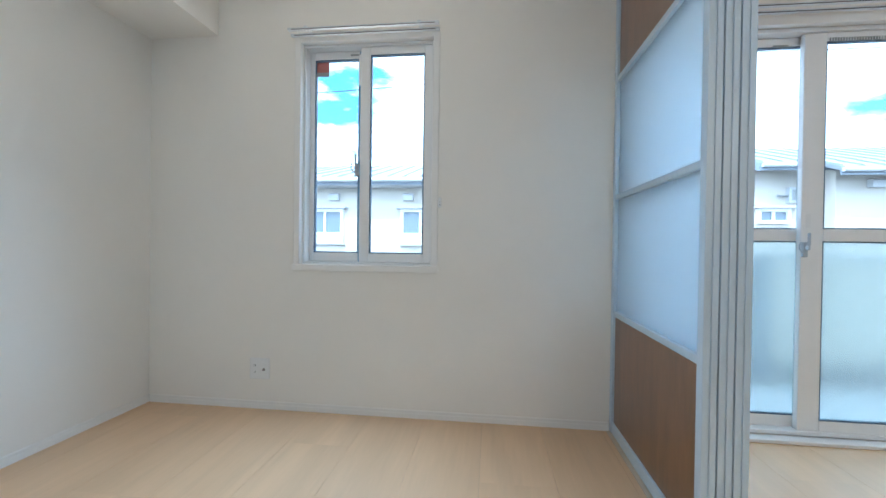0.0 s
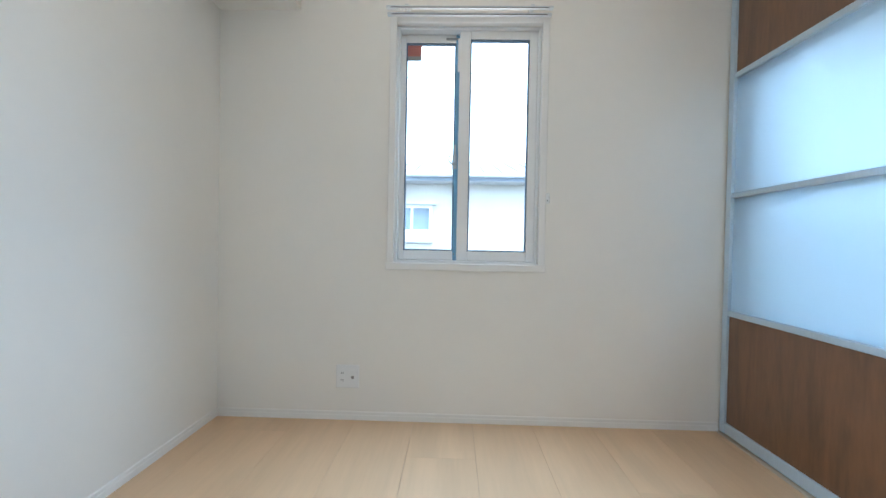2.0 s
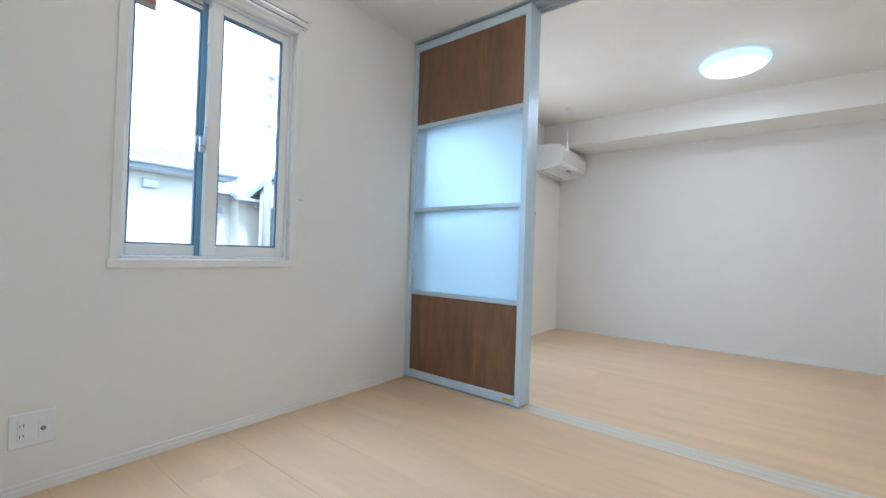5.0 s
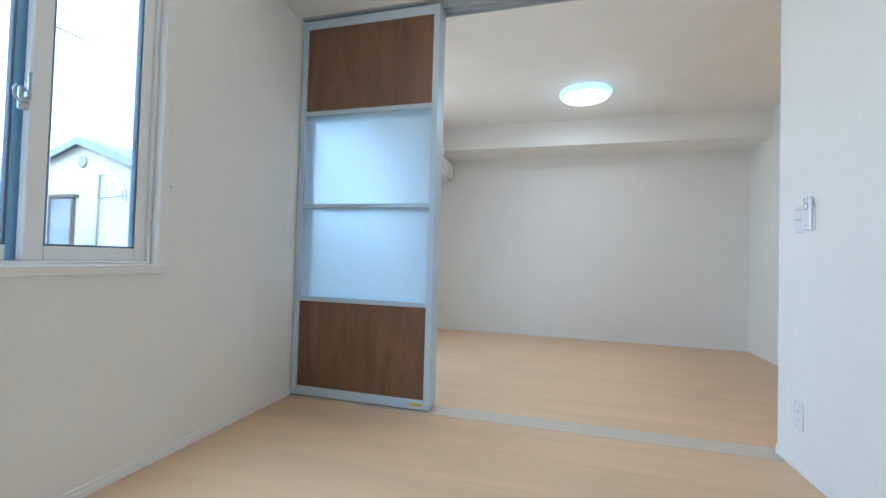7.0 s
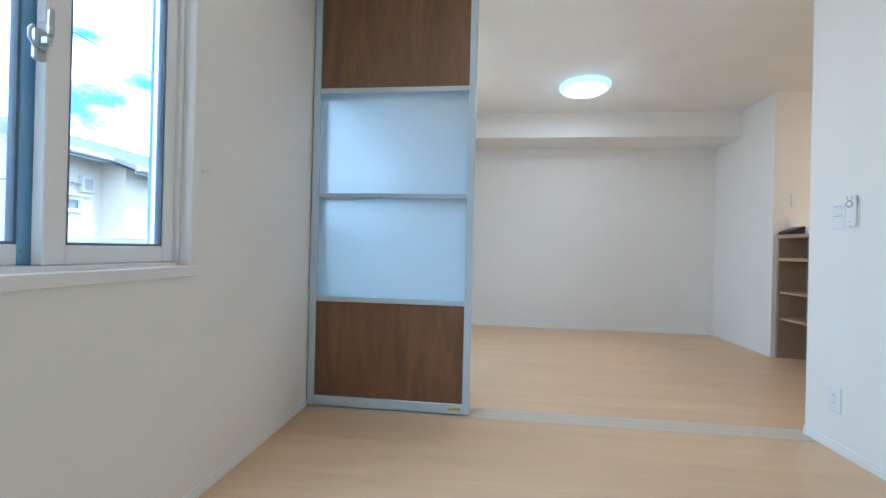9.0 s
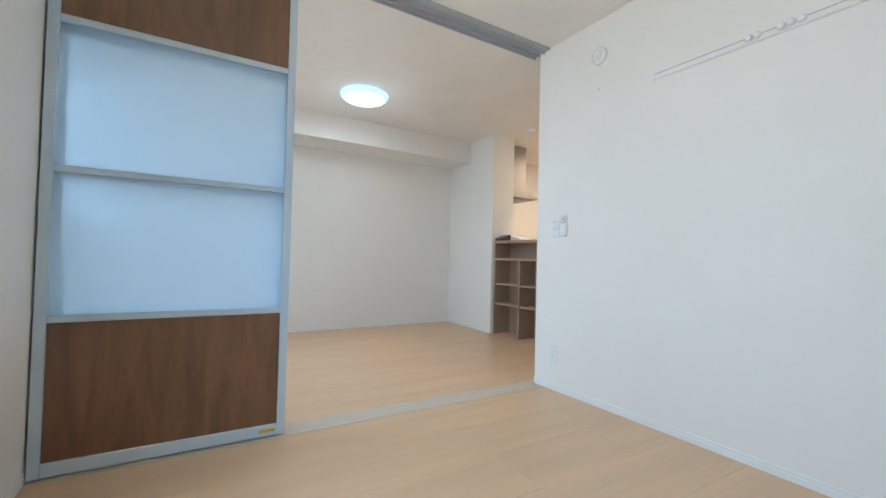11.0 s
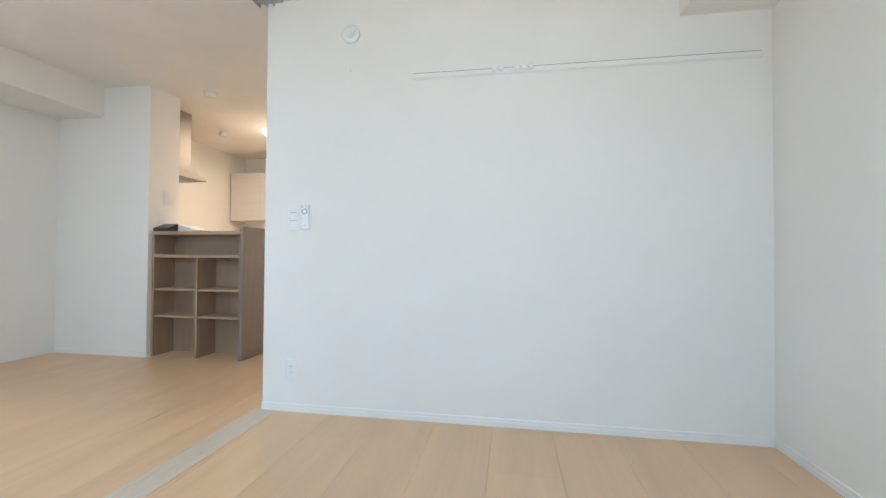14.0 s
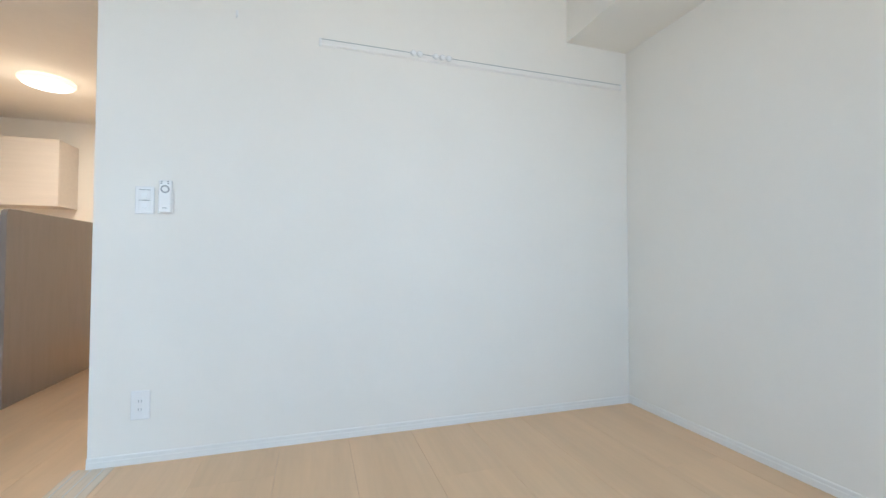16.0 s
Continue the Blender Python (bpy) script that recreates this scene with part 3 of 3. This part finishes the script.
part("prong", tube([(0.266, YS + 0.003, 1.955), (0.266, YS + 0.014, 1.945), (0.266, YS + 0.018, 1.955)], 0.0025), PLASTIC2, pin)

hang = thing("hanging_rail", (-0.98, YS, 1.90), "long white wall-mounted picture rail with sliding hooks", "rail")
HZ0, HZ1, HX0, HX1 = 1.878, 1.911, -1.835, -0.098
part("rail", prism([(YS, HZ0), (YS + 0.015, HZ0 + 0.003), (YS + 0.017, HZ0 + 0.008), (YS + 0.017, HZ1 - 0.003), (YS + 0.014, HZ1), (YS, HZ1)], "x", HX0, HX1), TRIMW, hang)
# shadow line of the slot, painted as a flat grey strip on the front
part("groove", B(HX0 + 0.005, HX1 - 0.005, YS + 0.0165, YS + 0.0176, HZ1 - 0.0065, HZ1 - 0.0035), GREYP, hang, "thin grey strip along the top, painting the slot's shade")
for x in (HX0, HX1):
    part("end_cap", B(x - 0.006, x + 0.006, YS, YS + 0.019, HZ0 - 0.001, HZ1 + 0.001, bevel=0.003), PLASTIC, hang)
for x in (-0.550, -0.583, -0.668, -0.703, -0.738):
    h = part("slide_hook", B(x - 0.015, x + 0.015, YS + 0.004, YS + 0.024, HZ1 - 0.016, HZ1 + 0.003, bevel=0.005), SHINY, hang)
    part("hook_knob", lathe([(0.008, YS + 0.022), (0.013, YS + 0.028), (0.015, YS + 0.036), (0.010, YS + 0.043)], 16, "y", (x, 0, HZ1 - 0.014)), SHINY, h)


# ---- living room ----
def ceiling_lamp(x, y, r, glowing, centre, power, color, label):
    c = thing("ceiling_lamp", (x, y, H), label, "lamp", "ceiling lamps")
    part("base", lathe([(r * 0.72, H - 0.001), (r * 0.72, H - 0.004)], 48, "z", (x, y, 0)), GREYP, c)
    prof = [(r * 0.70, H - 0.004), (r * 0.93, H - 0.008), (r, H - 0.018), (r * 0.99, H - 0.033), (r * 0.94, H - 0.046), (r * 0.82, H - 0.058), (r * 0.6, H - 0.066), (0.02, H - 0.069)]
    part("shade", lathe(prof, 64, "z", (x, y, 0)), glowing, c, "domed glowing acrylic shade")
    part("diffuser", lathe([(r * 0.86, H - 0.0565), (r * 0.80, H - 0.0635), (r * 0.6, H - 0.0705), (0.02, H - 0.0735)], 64, "z", (x, y, 0)), centre, c, "bright middle of the shade")
    lamp = new("lamp_light", bpy.data.lights.new("lamp_light", "AREA"))
    lamp.data.shape, lamp.data.size, lamp.data.energy, lamp.data.color = "DISK", r * 1.62, power * 0.8, color
    lamp.matrix_world = pose(x, y, H - 0.078)
    dome = new("lamp_dome_light", bpy.data.lights.new("lamp_dome_light", "POINT"))
    dome.data.energy, dome.data.color, dome.data.shadow_soft_size = power * 0.2, color, 0.06
    dome.matrix_world = pose(x, y, H - 0.27)


ceiling_lamp(2.235, 0.41, 0.222, LAMPW, DIFFW, LIVING_LAMP, (0.98, 0.985, 0.96), "round white ceiling lamp, switched on, cool light")
ceiling_lamp(2.125, -2.71, 0.19, LAMPY, DIFFY, KITCHEN_LAMP, (1.0, 0.735, 0.47), "round kitchen ceiling lamp, switched on, warm light")


def air_conditioner():
    x0, x1, z0, z1, d = 2.70, 3.455, 1.835, 2.112, 0.325
    a = thing("air_conditioner", ((x0 + x1) / 2, YN, z0), "white wall-mounted air conditioner above head height", "air conditioner")
    y = YN - 0.004
    front = [(y - d + 0.07 * (1 - math.sin(k * math.pi / 12)), z1 - 0.07 * (1 - math.cos(k * math.pi / 12))) for k in range(0, 7)]
    low = [(y - d + 0.045 * (1 - math.cos(k * math.pi / 12)), z0 + 0.085 - 0.045 * math.sin(k * math.pi / 12)) for k in range(0, 6)]
    part("body", prism([(y, z1)] + front + low + [(y - 0.19, z0 + 0.012), (y - 0.07, z0), (y, z0)], "x", x0, x1, bevel=0.004), PLASTIC2, a)
    for f in a.children[0].data.polygons:
        f.use_smooth = len(f.vertices) == 4 and abs(f.normal.x) < 0.5 and f.area < 0.03
    part("front_seam", B(x0 + 0.012, x1 - 0.012, y - d - 0.0008, y - d + 0.004, z0 + 0.088, z0 + 0.0905), GREYP, a)
    part("louvre", prism([(y - 0.095, z0 - 0.003), (y - 0.235, z0 + 0.021), (y - 0.236, z0 + 0.015), (y - 0.096, z0 - 0.009)], "x", x0 + 0.05, x1 - 0.05), PLASTIC2, a, "white outlet flap")
    part("outlet_slot", prism([(y - 0.075, z0 + 0.002), (y - 0.094, z0 + 0.004), (y - 0.095, z0 - 0.002), (y - 0.076, z0 - 0.003)], "x", x0 + 0.05, x1 - 0.05), DARKP, a, "dark outlet slot")
    part("display", prism([(y - 0.252, z0 + 0.030), (y - 0.272, z0 + 0.038), (y - 0.274, z0 + 0.033), (y - 0.254, z0 + 0.022)], "x", x0 + 0.30, x0 + 0.42), GREYP, a)
    part("pipe_cover", B(x0 + 0.02, x0 + 0.09, YN - 0.02, YN - 0.001, z0 - 0.10, z0, bevel=0.004), PLASTIC, a)


air_conditioner()
acr = thing("remote_control", (2.735, YN, 1.32), "white air conditioner remote in a wall holder", "remote")
part("body", B(2.712, 2.758, YN - 0.022, YN, 1.245, 1.395, bevel=0.005), PLASTIC2, acr)
part("screen", B(2.718, 2.752, YN - 0.0235, YN - 0.022, 1.335, 1.385), GREYP, acr, "grey display")
for k in range(3):
    part("button", B(2.724, 2.746, YN - 0.0235, YN - 0.022, 1.265 + 0.02 * k, 1.275 + 0.02 * k), GREYP, acr)

cord = thing("drying_hook", (2.54, 1.79, H), "small white ceiling fitting with a hanging cord loop", "hook")
part("ceiling_plate", lathe([(0.020, H - 0.001), (0.020, H - 0.008), (0.010, H - 0.014)], 20, "z", (2.54, 1.79, 0)), PLASTIC2, cord)
part("cord", tube([(2.54, 1.79, H - 0.014), (2.54, 1.79, 2.05)], 0.0015, 6), PLASTIC2, cord)
part("tassel", lathe([(0.004, 2.055), (0.009, 2.04), (0.014, 2.00), (0.013, 1.975), (0.006, 1.965)], 16, "z", (2.54, 1.79, 0)), PLASTIC2, cord)


def smoke_detector(x, y, r, name="smoke_detector", label="small round white detector on the ceiling"):
    s = thing(name, (x, y, H), label, "detector", "ceiling detectors")
    part("base", lathe([(r, H - 0.001), (r, H - 0.010)], 32, "z", (x, y, 0)), PLASTIC, s)
    part("cover", lathe([(r * 0.92, H - 0.010), (r * 0.88, H - 0.030), (r * 0.6, H - 0.042), (r * 0.2, H - 0.044)], 32, "z", (x, y, 0)), PLASTIC2, s)
    return s


smoke_detector(2.10, -1.56, 0.062)
smoke_detector(2.85, -2.70, 0.050)


# ---- kitchen counter ----
def bar_counter():
    x0, x1, yf, yb = 1.622, 2.500, -1.368, -1.600
    c = thing("bar_counter", (2.06, -1.55, 0), "grey-brown wooden kitchen bar counter with open shelves", "counter")
    bm = prism([(-1.350, 0.0), (-1.350, 1.105), (-1.358, 1.130), (-1.378, 1.142), (-2.33, 1.142), (-2.33, 0.0)], "x", 1.600, 1.632, bevel=0.002)
    part("end_panel", bm, COUNTERSHEEN, c, "tall wooden end panel with a rounded corner, daylight sheen painted grey")
    part("top_board", B(1.632, 2.503, -1.72, yf + 0.010, 1.074, 1.104, bevel=0.002), COUNTERE, c, "lighter wood-edged top")
    part("side_board", B(2.478, 2.500, yb, yf, 0.0, 1.074, bevel=0.001), COUNTERW, c)
    part("back_board", B(1.632, 2.478, yb - 0.012, yb, 0.0, 1.074), COUNTERW, c)
    part("long_shelf", B(1.632, 2.478, yb, yf, 0.872, 0.898, bevel=0.001), COUNTERE, c)
    part("divider", B(2.044, 2.068, yb, yf, 0.0, 0.872, bevel=0.001), COUNTERW, c)
    for a, b in ((1.633, 2.043), (2.069, 2.477)):
        for z in (0.345, 0.580):
            part("shelf", B(a, b, yb, yf - 0.01, z, z + 0.018, bevel=0.001), COUNTERE, c)


bar_counter()
guard = thing("counter_box", (2.42, -1.5, 1.104), "low white box with a black sloping end, on the counter", "box")
part("black_end", prism([(-1.372, 1.105), (-1.372, 1.132), (-1.50, 1.180), (-1.50, 1.105)], "x", 2.362, 2.500, bevel=0.002), DARKP, guard)
part("body", prism([(2.500, 1.105), (2.500, 1.176), (2.362, 1.172), (2.200, 1.128), (2.200, 1.105)], "y", -1.70, -1.502, bevel=0.002), PLASTIC2, guard)


def plate_pillar(name, y, z, h, label, cat):
    o = thing(name, (2.505, y, z), label, cat)
    part("plate", B(2.498, 2.505, y - 0.035, y + 0.035, z - h / 2, z + h / 2, bevel=0.002), PLASTIC2, o)
    part("rocker", B(2.495, 2.498, y - 0.02, y + 0.02, z - h / 2 + 0.018, z + h / 2 - 0.018, bevel=0.001), PLASTIC, o)


plate_pillar("light_switch", -1.51, 1.42, 0.12, "white switch plate on the return wall", "switch")
plate_pillar("wall_outlet", -1.49, 1.20, 0.12, "white outlet plate just above the counter", "outlet")


def range_hood():
    x0, x1 = 2.72, XE
    h = thing("range_hood", (3.1, -1.95, 1.70), "stainless steel slim range hood with its light on", "range hood")
    part("chimney", B(x0 + 0.02, x1, -2.07, -1.657, 1.80, H - 0.002, bevel=0.003), STEEL, h)
    part("canopy", prism([(-1.657, 1.712), (-2.285, 1.712), (-2.285, 1.722), (-2.075, 1.80), (-1.657, 1.80)], "x", x0, x1, bevel=0.002), STEEL, h)
    part("filter_plate", B(x0 + 0.10, x1 - 0.05, -2.20, -1.75, 1.700, 1.711, bevel=0.002), GREYP, h)
    part("hood_light", lathe([(0.05, 1.711), (0.05, 1.704), (0.03, 1.700)], 24, "z", (x0 + 0.055, -1.80, 0)), DIFFY, h, "lit round lamp")
    lamp = new("hood_light_source", bpy.data.lights.new("hood_light_source", "AREA"))
    lamp.data.shape, lamp.data.size, lamp.data.energy, lamp.data.color = "DISK", 0.08, HOOD_LAMP, (1.0, 0.86, 0.68)
    lamp.matrix_world = pose(x0 + 0.055, -1.80, 1.697)


range_hood()


def wall_cupboard():
    x0, x1, z0, z1, yf = 2.49, 3.45, 1.41, 2.105, -3.65
    c = thing("wall_cupboard", ((x0 + x1) / 2, YK, z0), "pale wood-grain wall cupboard with plain doors", "cupboard")
    part("body", B(x0, x1, YK, yf - 0.02, z0, z1, bevel=0.002), CUPB, c)
    xm = (x0 + x1) / 2
    for a, b in ((x0, xm - 0.0005), (xm + 0.0005, x1)):
        part("door", B(a, b, yf - 0.018, yf, z0 - 0.005, z1, bevel=0.002), CUPB, c)


wall_cupboard()


# ---- outside ----
structure("ground", B(-500, 500, -500, 900, -3.02, -3.0), GROUNDM, "grey asphalt ground below the houses", "ground")
structure("building_base", B(XW - T, XE + T, YK - T, YN + T, -2.999, -0.062), STUCCO, "cream rendered storey below the flat", "wall")
bal = thing("balcony", (1.7, 2.9, -0.2), "narrow concrete balcony with a solid parapet", "balcony", "", "structure")
# slab paler than concrete: the daylight on the floor is in its colour
part("slab", B(0.55, 4.0, YN + T + 0.002, 3.55, -0.22, -0.06, bevel=0.005), GUTTER, bal)
# two dark strips paint the shade along the parapet's foot
part("drain_channel", B(0.56, 3.99, 3.30, 3.425, -0.0595, -0.052), CONC, bal, "dark strip painted as shade at the foot of the parapet")
part("skirt", B(0.56, 3.99, 3.424, 3.4285, -0.05, 0.10), CONC, bal, "dark grey strip painted as shade on the parapet base")
part("post", B(2.06, 2.16, 3.36, 3.428, -0.05, 0.875, bevel=0.004), FASCIA, bal)
part("parapet", B(0.55, 4.0, 3.43, 3.55, -0.06, 0.88, bevel=0.005), STUCCO, bal)
part("coping", B(0.53, 4.02, 3.40, 3.58, 0.88, 0.93, bevel=0.005), GUTTER, bal)


def roof_slope(parent, x0, x1, ye, ze, yr, zr, seams=True):
    """One standing-seam slope from the eave (ye, ze) up to the ridge (yr, zr)."""
    s = 1 if yr > ye else -1
    roof = part("roof", prism([(ye, ze), (yr, zr), (yr, zr - 0.10), (ye, ze - 0.10)], "x", x0, x1), ROOFM, parent, "grey standing-seam metal roof")
    if seams:
        x, k = x0 + 0.02, 0
        while x < x1:
            part("seam", prism([(ye, ze), (ye, ze + 0.035), (yr, zr + 0.035), (yr, zr)], "x", x, x + 0.03), FASCIA, roof)
            x += 0.42
    part("fascia", B(x0, x1, ye - 0.03 * s, ye, ze - 0.20, ze - 0.02) if s > 0 else B(x0, x1, ye, ye + 0.03, ze - 0.20, ze - 0.02), FASCIA, parent, "blue-grey fascia board")
    part("gutter", tube([(x0, ye - 0.09 * s, ze - 0.09), (x1, ye - 0.09 * s, ze - 0.09)], 0.055, 10), GUTTER, parent)


def vent_hood(parent, x, y, z, w=0.26):
    part("vent_hood", prism([(y, z - 0.09), (y - 0.16, z - 0.09), (y - 0.16, z + 0.06), (y - 0.12, z + 0.09), (y, z + 0.09)], "x", x - w / 2, x + w / 2, bevel=0.005), GUTTER, parent, "square grey vent hood")


def house_window(parent, x0, x1, z0, z1, y, apron=0.0):
    """A sliding window in a projecting casing, with a hood over it and, where it has one, a plain apron below."""
    w = part("window", many([(x0, x0 + 0.07, y - 0.10, y, z0, z1), (x1 - 0.07, x1, y - 0.10, y, z0, z1), (x0 + 0.07, x1 - 0.07, y - 0.10, y, z1 - 0.08, z1),
                             (x0 + 0.07, x1 - 0.07, y - 0.10, y, z0, z0 + 0.08), ((x0 + x1) / 2 - 0.03, (x0 + x1) / 2 + 0.03, y - 0.06, y, z0 + 0.08, z1 - 0.08)]), VINYL, parent)
    for a, b in ((x0 + 0.07, (x0 + x1) / 2 - 0.03), ((x0 + x1) / 2 + 0.03, x1 - 0.07)):
        part("pane", B(a, b, y - 0.02, y - 0.005, z0 + 0.08, z1 - 0.08), FARGLASS, w)
    part("lintel", B(x0 - 0.10, x1 + 0.10, y - 0.20, y, z1 + 0.002, z1 + 0.06, bevel=0.005), GUTTER, w)
    if apron:
        part("apron", B(x0 - 0.01, x1 + 0.01, y - 0.09, y, z0 - apron, z0 - 0.002, bevel=0.005), STUCCO, w)
        part("window_sill", B(x0 - 0.04, x1 + 0.04, y - 0.13, y, z0 - apron - 0.04, z0 - apron - 0.002, bevel=0.005), GUTTER, w)


def house_a():
    h = thing("house", (-3, 12, -3), "cream rendered house with a grey metal roof", "house", "neighbouring houses")
    part("wall", prism([(10.5, -3), (17.5, -3), (17.5, 2.50), (14.0, 3.55), (10.5, 2.50)], "x", -10.0, 2.65), STUCCO, h)
    roof_slope(h, -10.5, 3.12, 9.95, 2.62, 14.0, 3.68)
    roof_slope(h, -10.5, 3.12, 18.05, 2.62, 14.0, 3.68, seams=False)
    part("soffit", B(-10.4, 3.05, 9.98, 10.5, 2.40, 2.43), GUTTER, h)
    for x in (-6.0, -4.02, -2.04, 1.53):
        vent_hood(h, x, 10.5, 2.17)
    for a, b in ((-4.80, -3.78), (-2.24, -1.22)):
        house_window(h, a, b, 1.16, 1.86, 10.5, apron=0.20)
    return h


def house_b():
    h = thing("house", (10, 13, -3), "cream gabled house with grey metal roof and aerial", "house", "neighbouring houses")
    part("wall", prism([(11.0, -3), (15.2, -3), (15.2, 3.0), (13.0, 3.74), (11.0, 3.0)], "x", 6.47, 16.0), STUCCO, h)
    part("wing_wall", prism([(10.3, -3), (11.0, -3), (11.0, 3.0), (10.3, 2.74)], "x", 7.80, 16.0), STUCCO, h)
    roof_slope(h, 6.30, 16.4, 10.42, 2.99, 13.0, 3.87)
    roof_slope(h, 7.45, 16.4, 9.72, 2.755, 10.42, 2.995)
    roof_slope(h, 6.30, 16.4, 15.75, 2.94, 13.0, 3.87, seams=False)
    for a, b in (((10.40, 2.97), (13.0, 3.86)), ((15.77, 2.92), (13.0, 3.86))):
        part("barge_board", prism([a, b, (b[0], b[1] - 0.20), (a[0], a[1] - 0.20)], "x", 6.27, 6.30), FASCIA, h, "blue-grey barge board")
    vent_hood(h, 8.60, 10.3, 2.45, 0.34)
    house_window(h, 6.56, 7.30, 1.58, 1.95, 11.0)
    box_ = part("meter_box", B(7.22, 7.52, 10.86, 11.0, 2.08, 2.46, bevel=0.01), GUTTER, h, "pale utility box")
    part("box_panel", B(7.28, 7.46, 10.845, 10.86, 2.14, 2.40), GREYP, box_)
    part("aerial_bracket", tube([(7.22, 10.92, 2.24), (6.95, 10.85, 2.25)], 0.03), GREYP, h)
    # gable face: attic vent, window, conduit and aerial
    part("attic_vent", lathe([(0.16, 6.47), (0.16, 6.44), (0.12, 6.43)], 20, "x", (0, 13.0, 3.22)), GREYP, h, "round grey attic vent")
    w = part("window", many([(6.40, 6.47, 13.2, 13.28, 0.9, 2.25), (6.40, 6.47, 14.2, 14.28, 0.9, 2.25), (6.36, 6.47, 13.1, 14.38, 2.25, 2.33)]), BROWNFR, h, "window with a dark frame")
    part("pane", B(6.45, 6.468, 13.28, 14.2, 0.9, 2.25), FARGLASS, w)
    part("conduit", tube([(6.42, 12.35, -1.0), (6.42, 12.35, 2.85), (6.45, 12.20, 2.85)], 0.035), GUTTER, h)
    part("aerial", tube([(6.42, 12.35, 2.22), (6.25, 11.60, 2.22), (6.25, 11.12, 2.25)], 0.02, 6), GREYP, h)
    part("aerial_prong", many([(6.23, 6.26, 11.10, 11.13, 2.10, 2.40), (6.23, 6.26, 10.98, 11.01, 2.14, 2.36), (6.23, 6.26, 11.22, 11.25, 2.14, 2.36)]), GREYP, h)
    part("drop_cable", tube([(6.27, 11.85, 3.22), (6.26, 11.55, 2.85), (6.25, 11.28, 2.62), (6.24, 11.12, 2.40)], 0.012, 6), GREYP, h, "dark drop cable")
    return h


house_a()
hb = house_b()
copy_thing(hb, pose(10 - 1.65, 13 + 5.9, -3))

pole = thing("utility_pole", (4.72, 11.5, -3), "tall pale concrete utility pole with a crossarm", "utility pole")
part("shaft", lathe([(0.125, -3.0), (0.090, 7.2)], 20, "z", (4.72, 11.5, 0)), CONC, pole)
part("crossarm", B(4.0, 5.4, 11.34, 11.42, 5.75, 5.85, bevel=0.005), GUTTER, pole)
part("brace", tube([(4.2, 11.38, 5.75), (4.70, 11.38, 5.2)], 0.02), GUTTER, pole)
part("arm", tube([(4.72, 11.4, 4.35), (4.1, 11.3, 4.40)], 0.025), GREYP, pole)
for x in (4.1, 4.4, 5.1, 5.3):
    part("insulator", lathe([(0.04, 5.85), (0.05, 5.93), (0.03, 6.0)], 12, "z", (x, 11.38, 0)), PLASTIC2, pole)


def wire(a, b, sag):
    pts = []
    for i in range(13):
        k = i / 12
        p = Vector(a).lerp(Vector(b), k)
        p.z -= sag * 4 * k * (1 - k)
        pts.append(p)
    return solid("overhead_wire", tube(pts, 0.012, 6), WIRE, Vector(a), "thin dark overhead wire", "wire", "overhead wires")


wire((4.1, 11.38, 6.0), (-14, 13.5, 6.2), 0.4)
wire((5.3, 11.38, 6.0), (22, 9.6, 6.3), 0.4)


# ---- floor planks ----
floor = structure("floor", B(XW - T, XE + T, YK - T, YN + 0.03, -0.06, -0.0125), GAP, "pale maple plank floor", "floor")
PW, PL = 0.303, 1.818
SHARED = {}


def plank(x0, x1, y0, y1):
    w, l = round(x1 - x0, 3), round(y1 - y0, 3)
    if (w, l) not in SHARED:
        g = 0.0005
        SHARED[(w, l)] = mesh_of("plank", B(-w / 2 + g, w / 2 - g, -l / 2, l / 2, -0.012, 0.0, bevel=0.0003), FLOORW, (0, 0, 0))
    ob = new("plank", SHARED[(w, l)])
    ob.parent = floor
    ob.location = ((x0 + x1) / 2, (y0 + y1) / 2, 0)


def planks(xa, xb, ya, yb, phase):
    k = math.floor((xa - phase) / PW)
    x = phase + k * PW
    while x < xb - 1e-4:
        a, b = max(x, xa), min(x + PW, xb)
        y = ya - PL * (((k * 0.37) % 1.0))
        while y < yb:
            c, d = max(y, ya), min(y + PL, yb)
            if b - a > 0.004 and d - c > 0.004:
                plank(a, b, c, d)
            y += PL
        x += PW
        k += 1


planks(XW, 0.690, YS, YN, -1.456)
planks(0.836, XE, YS, YN, 0.696)
planks(XD, XE, YK, YS, 0.696)
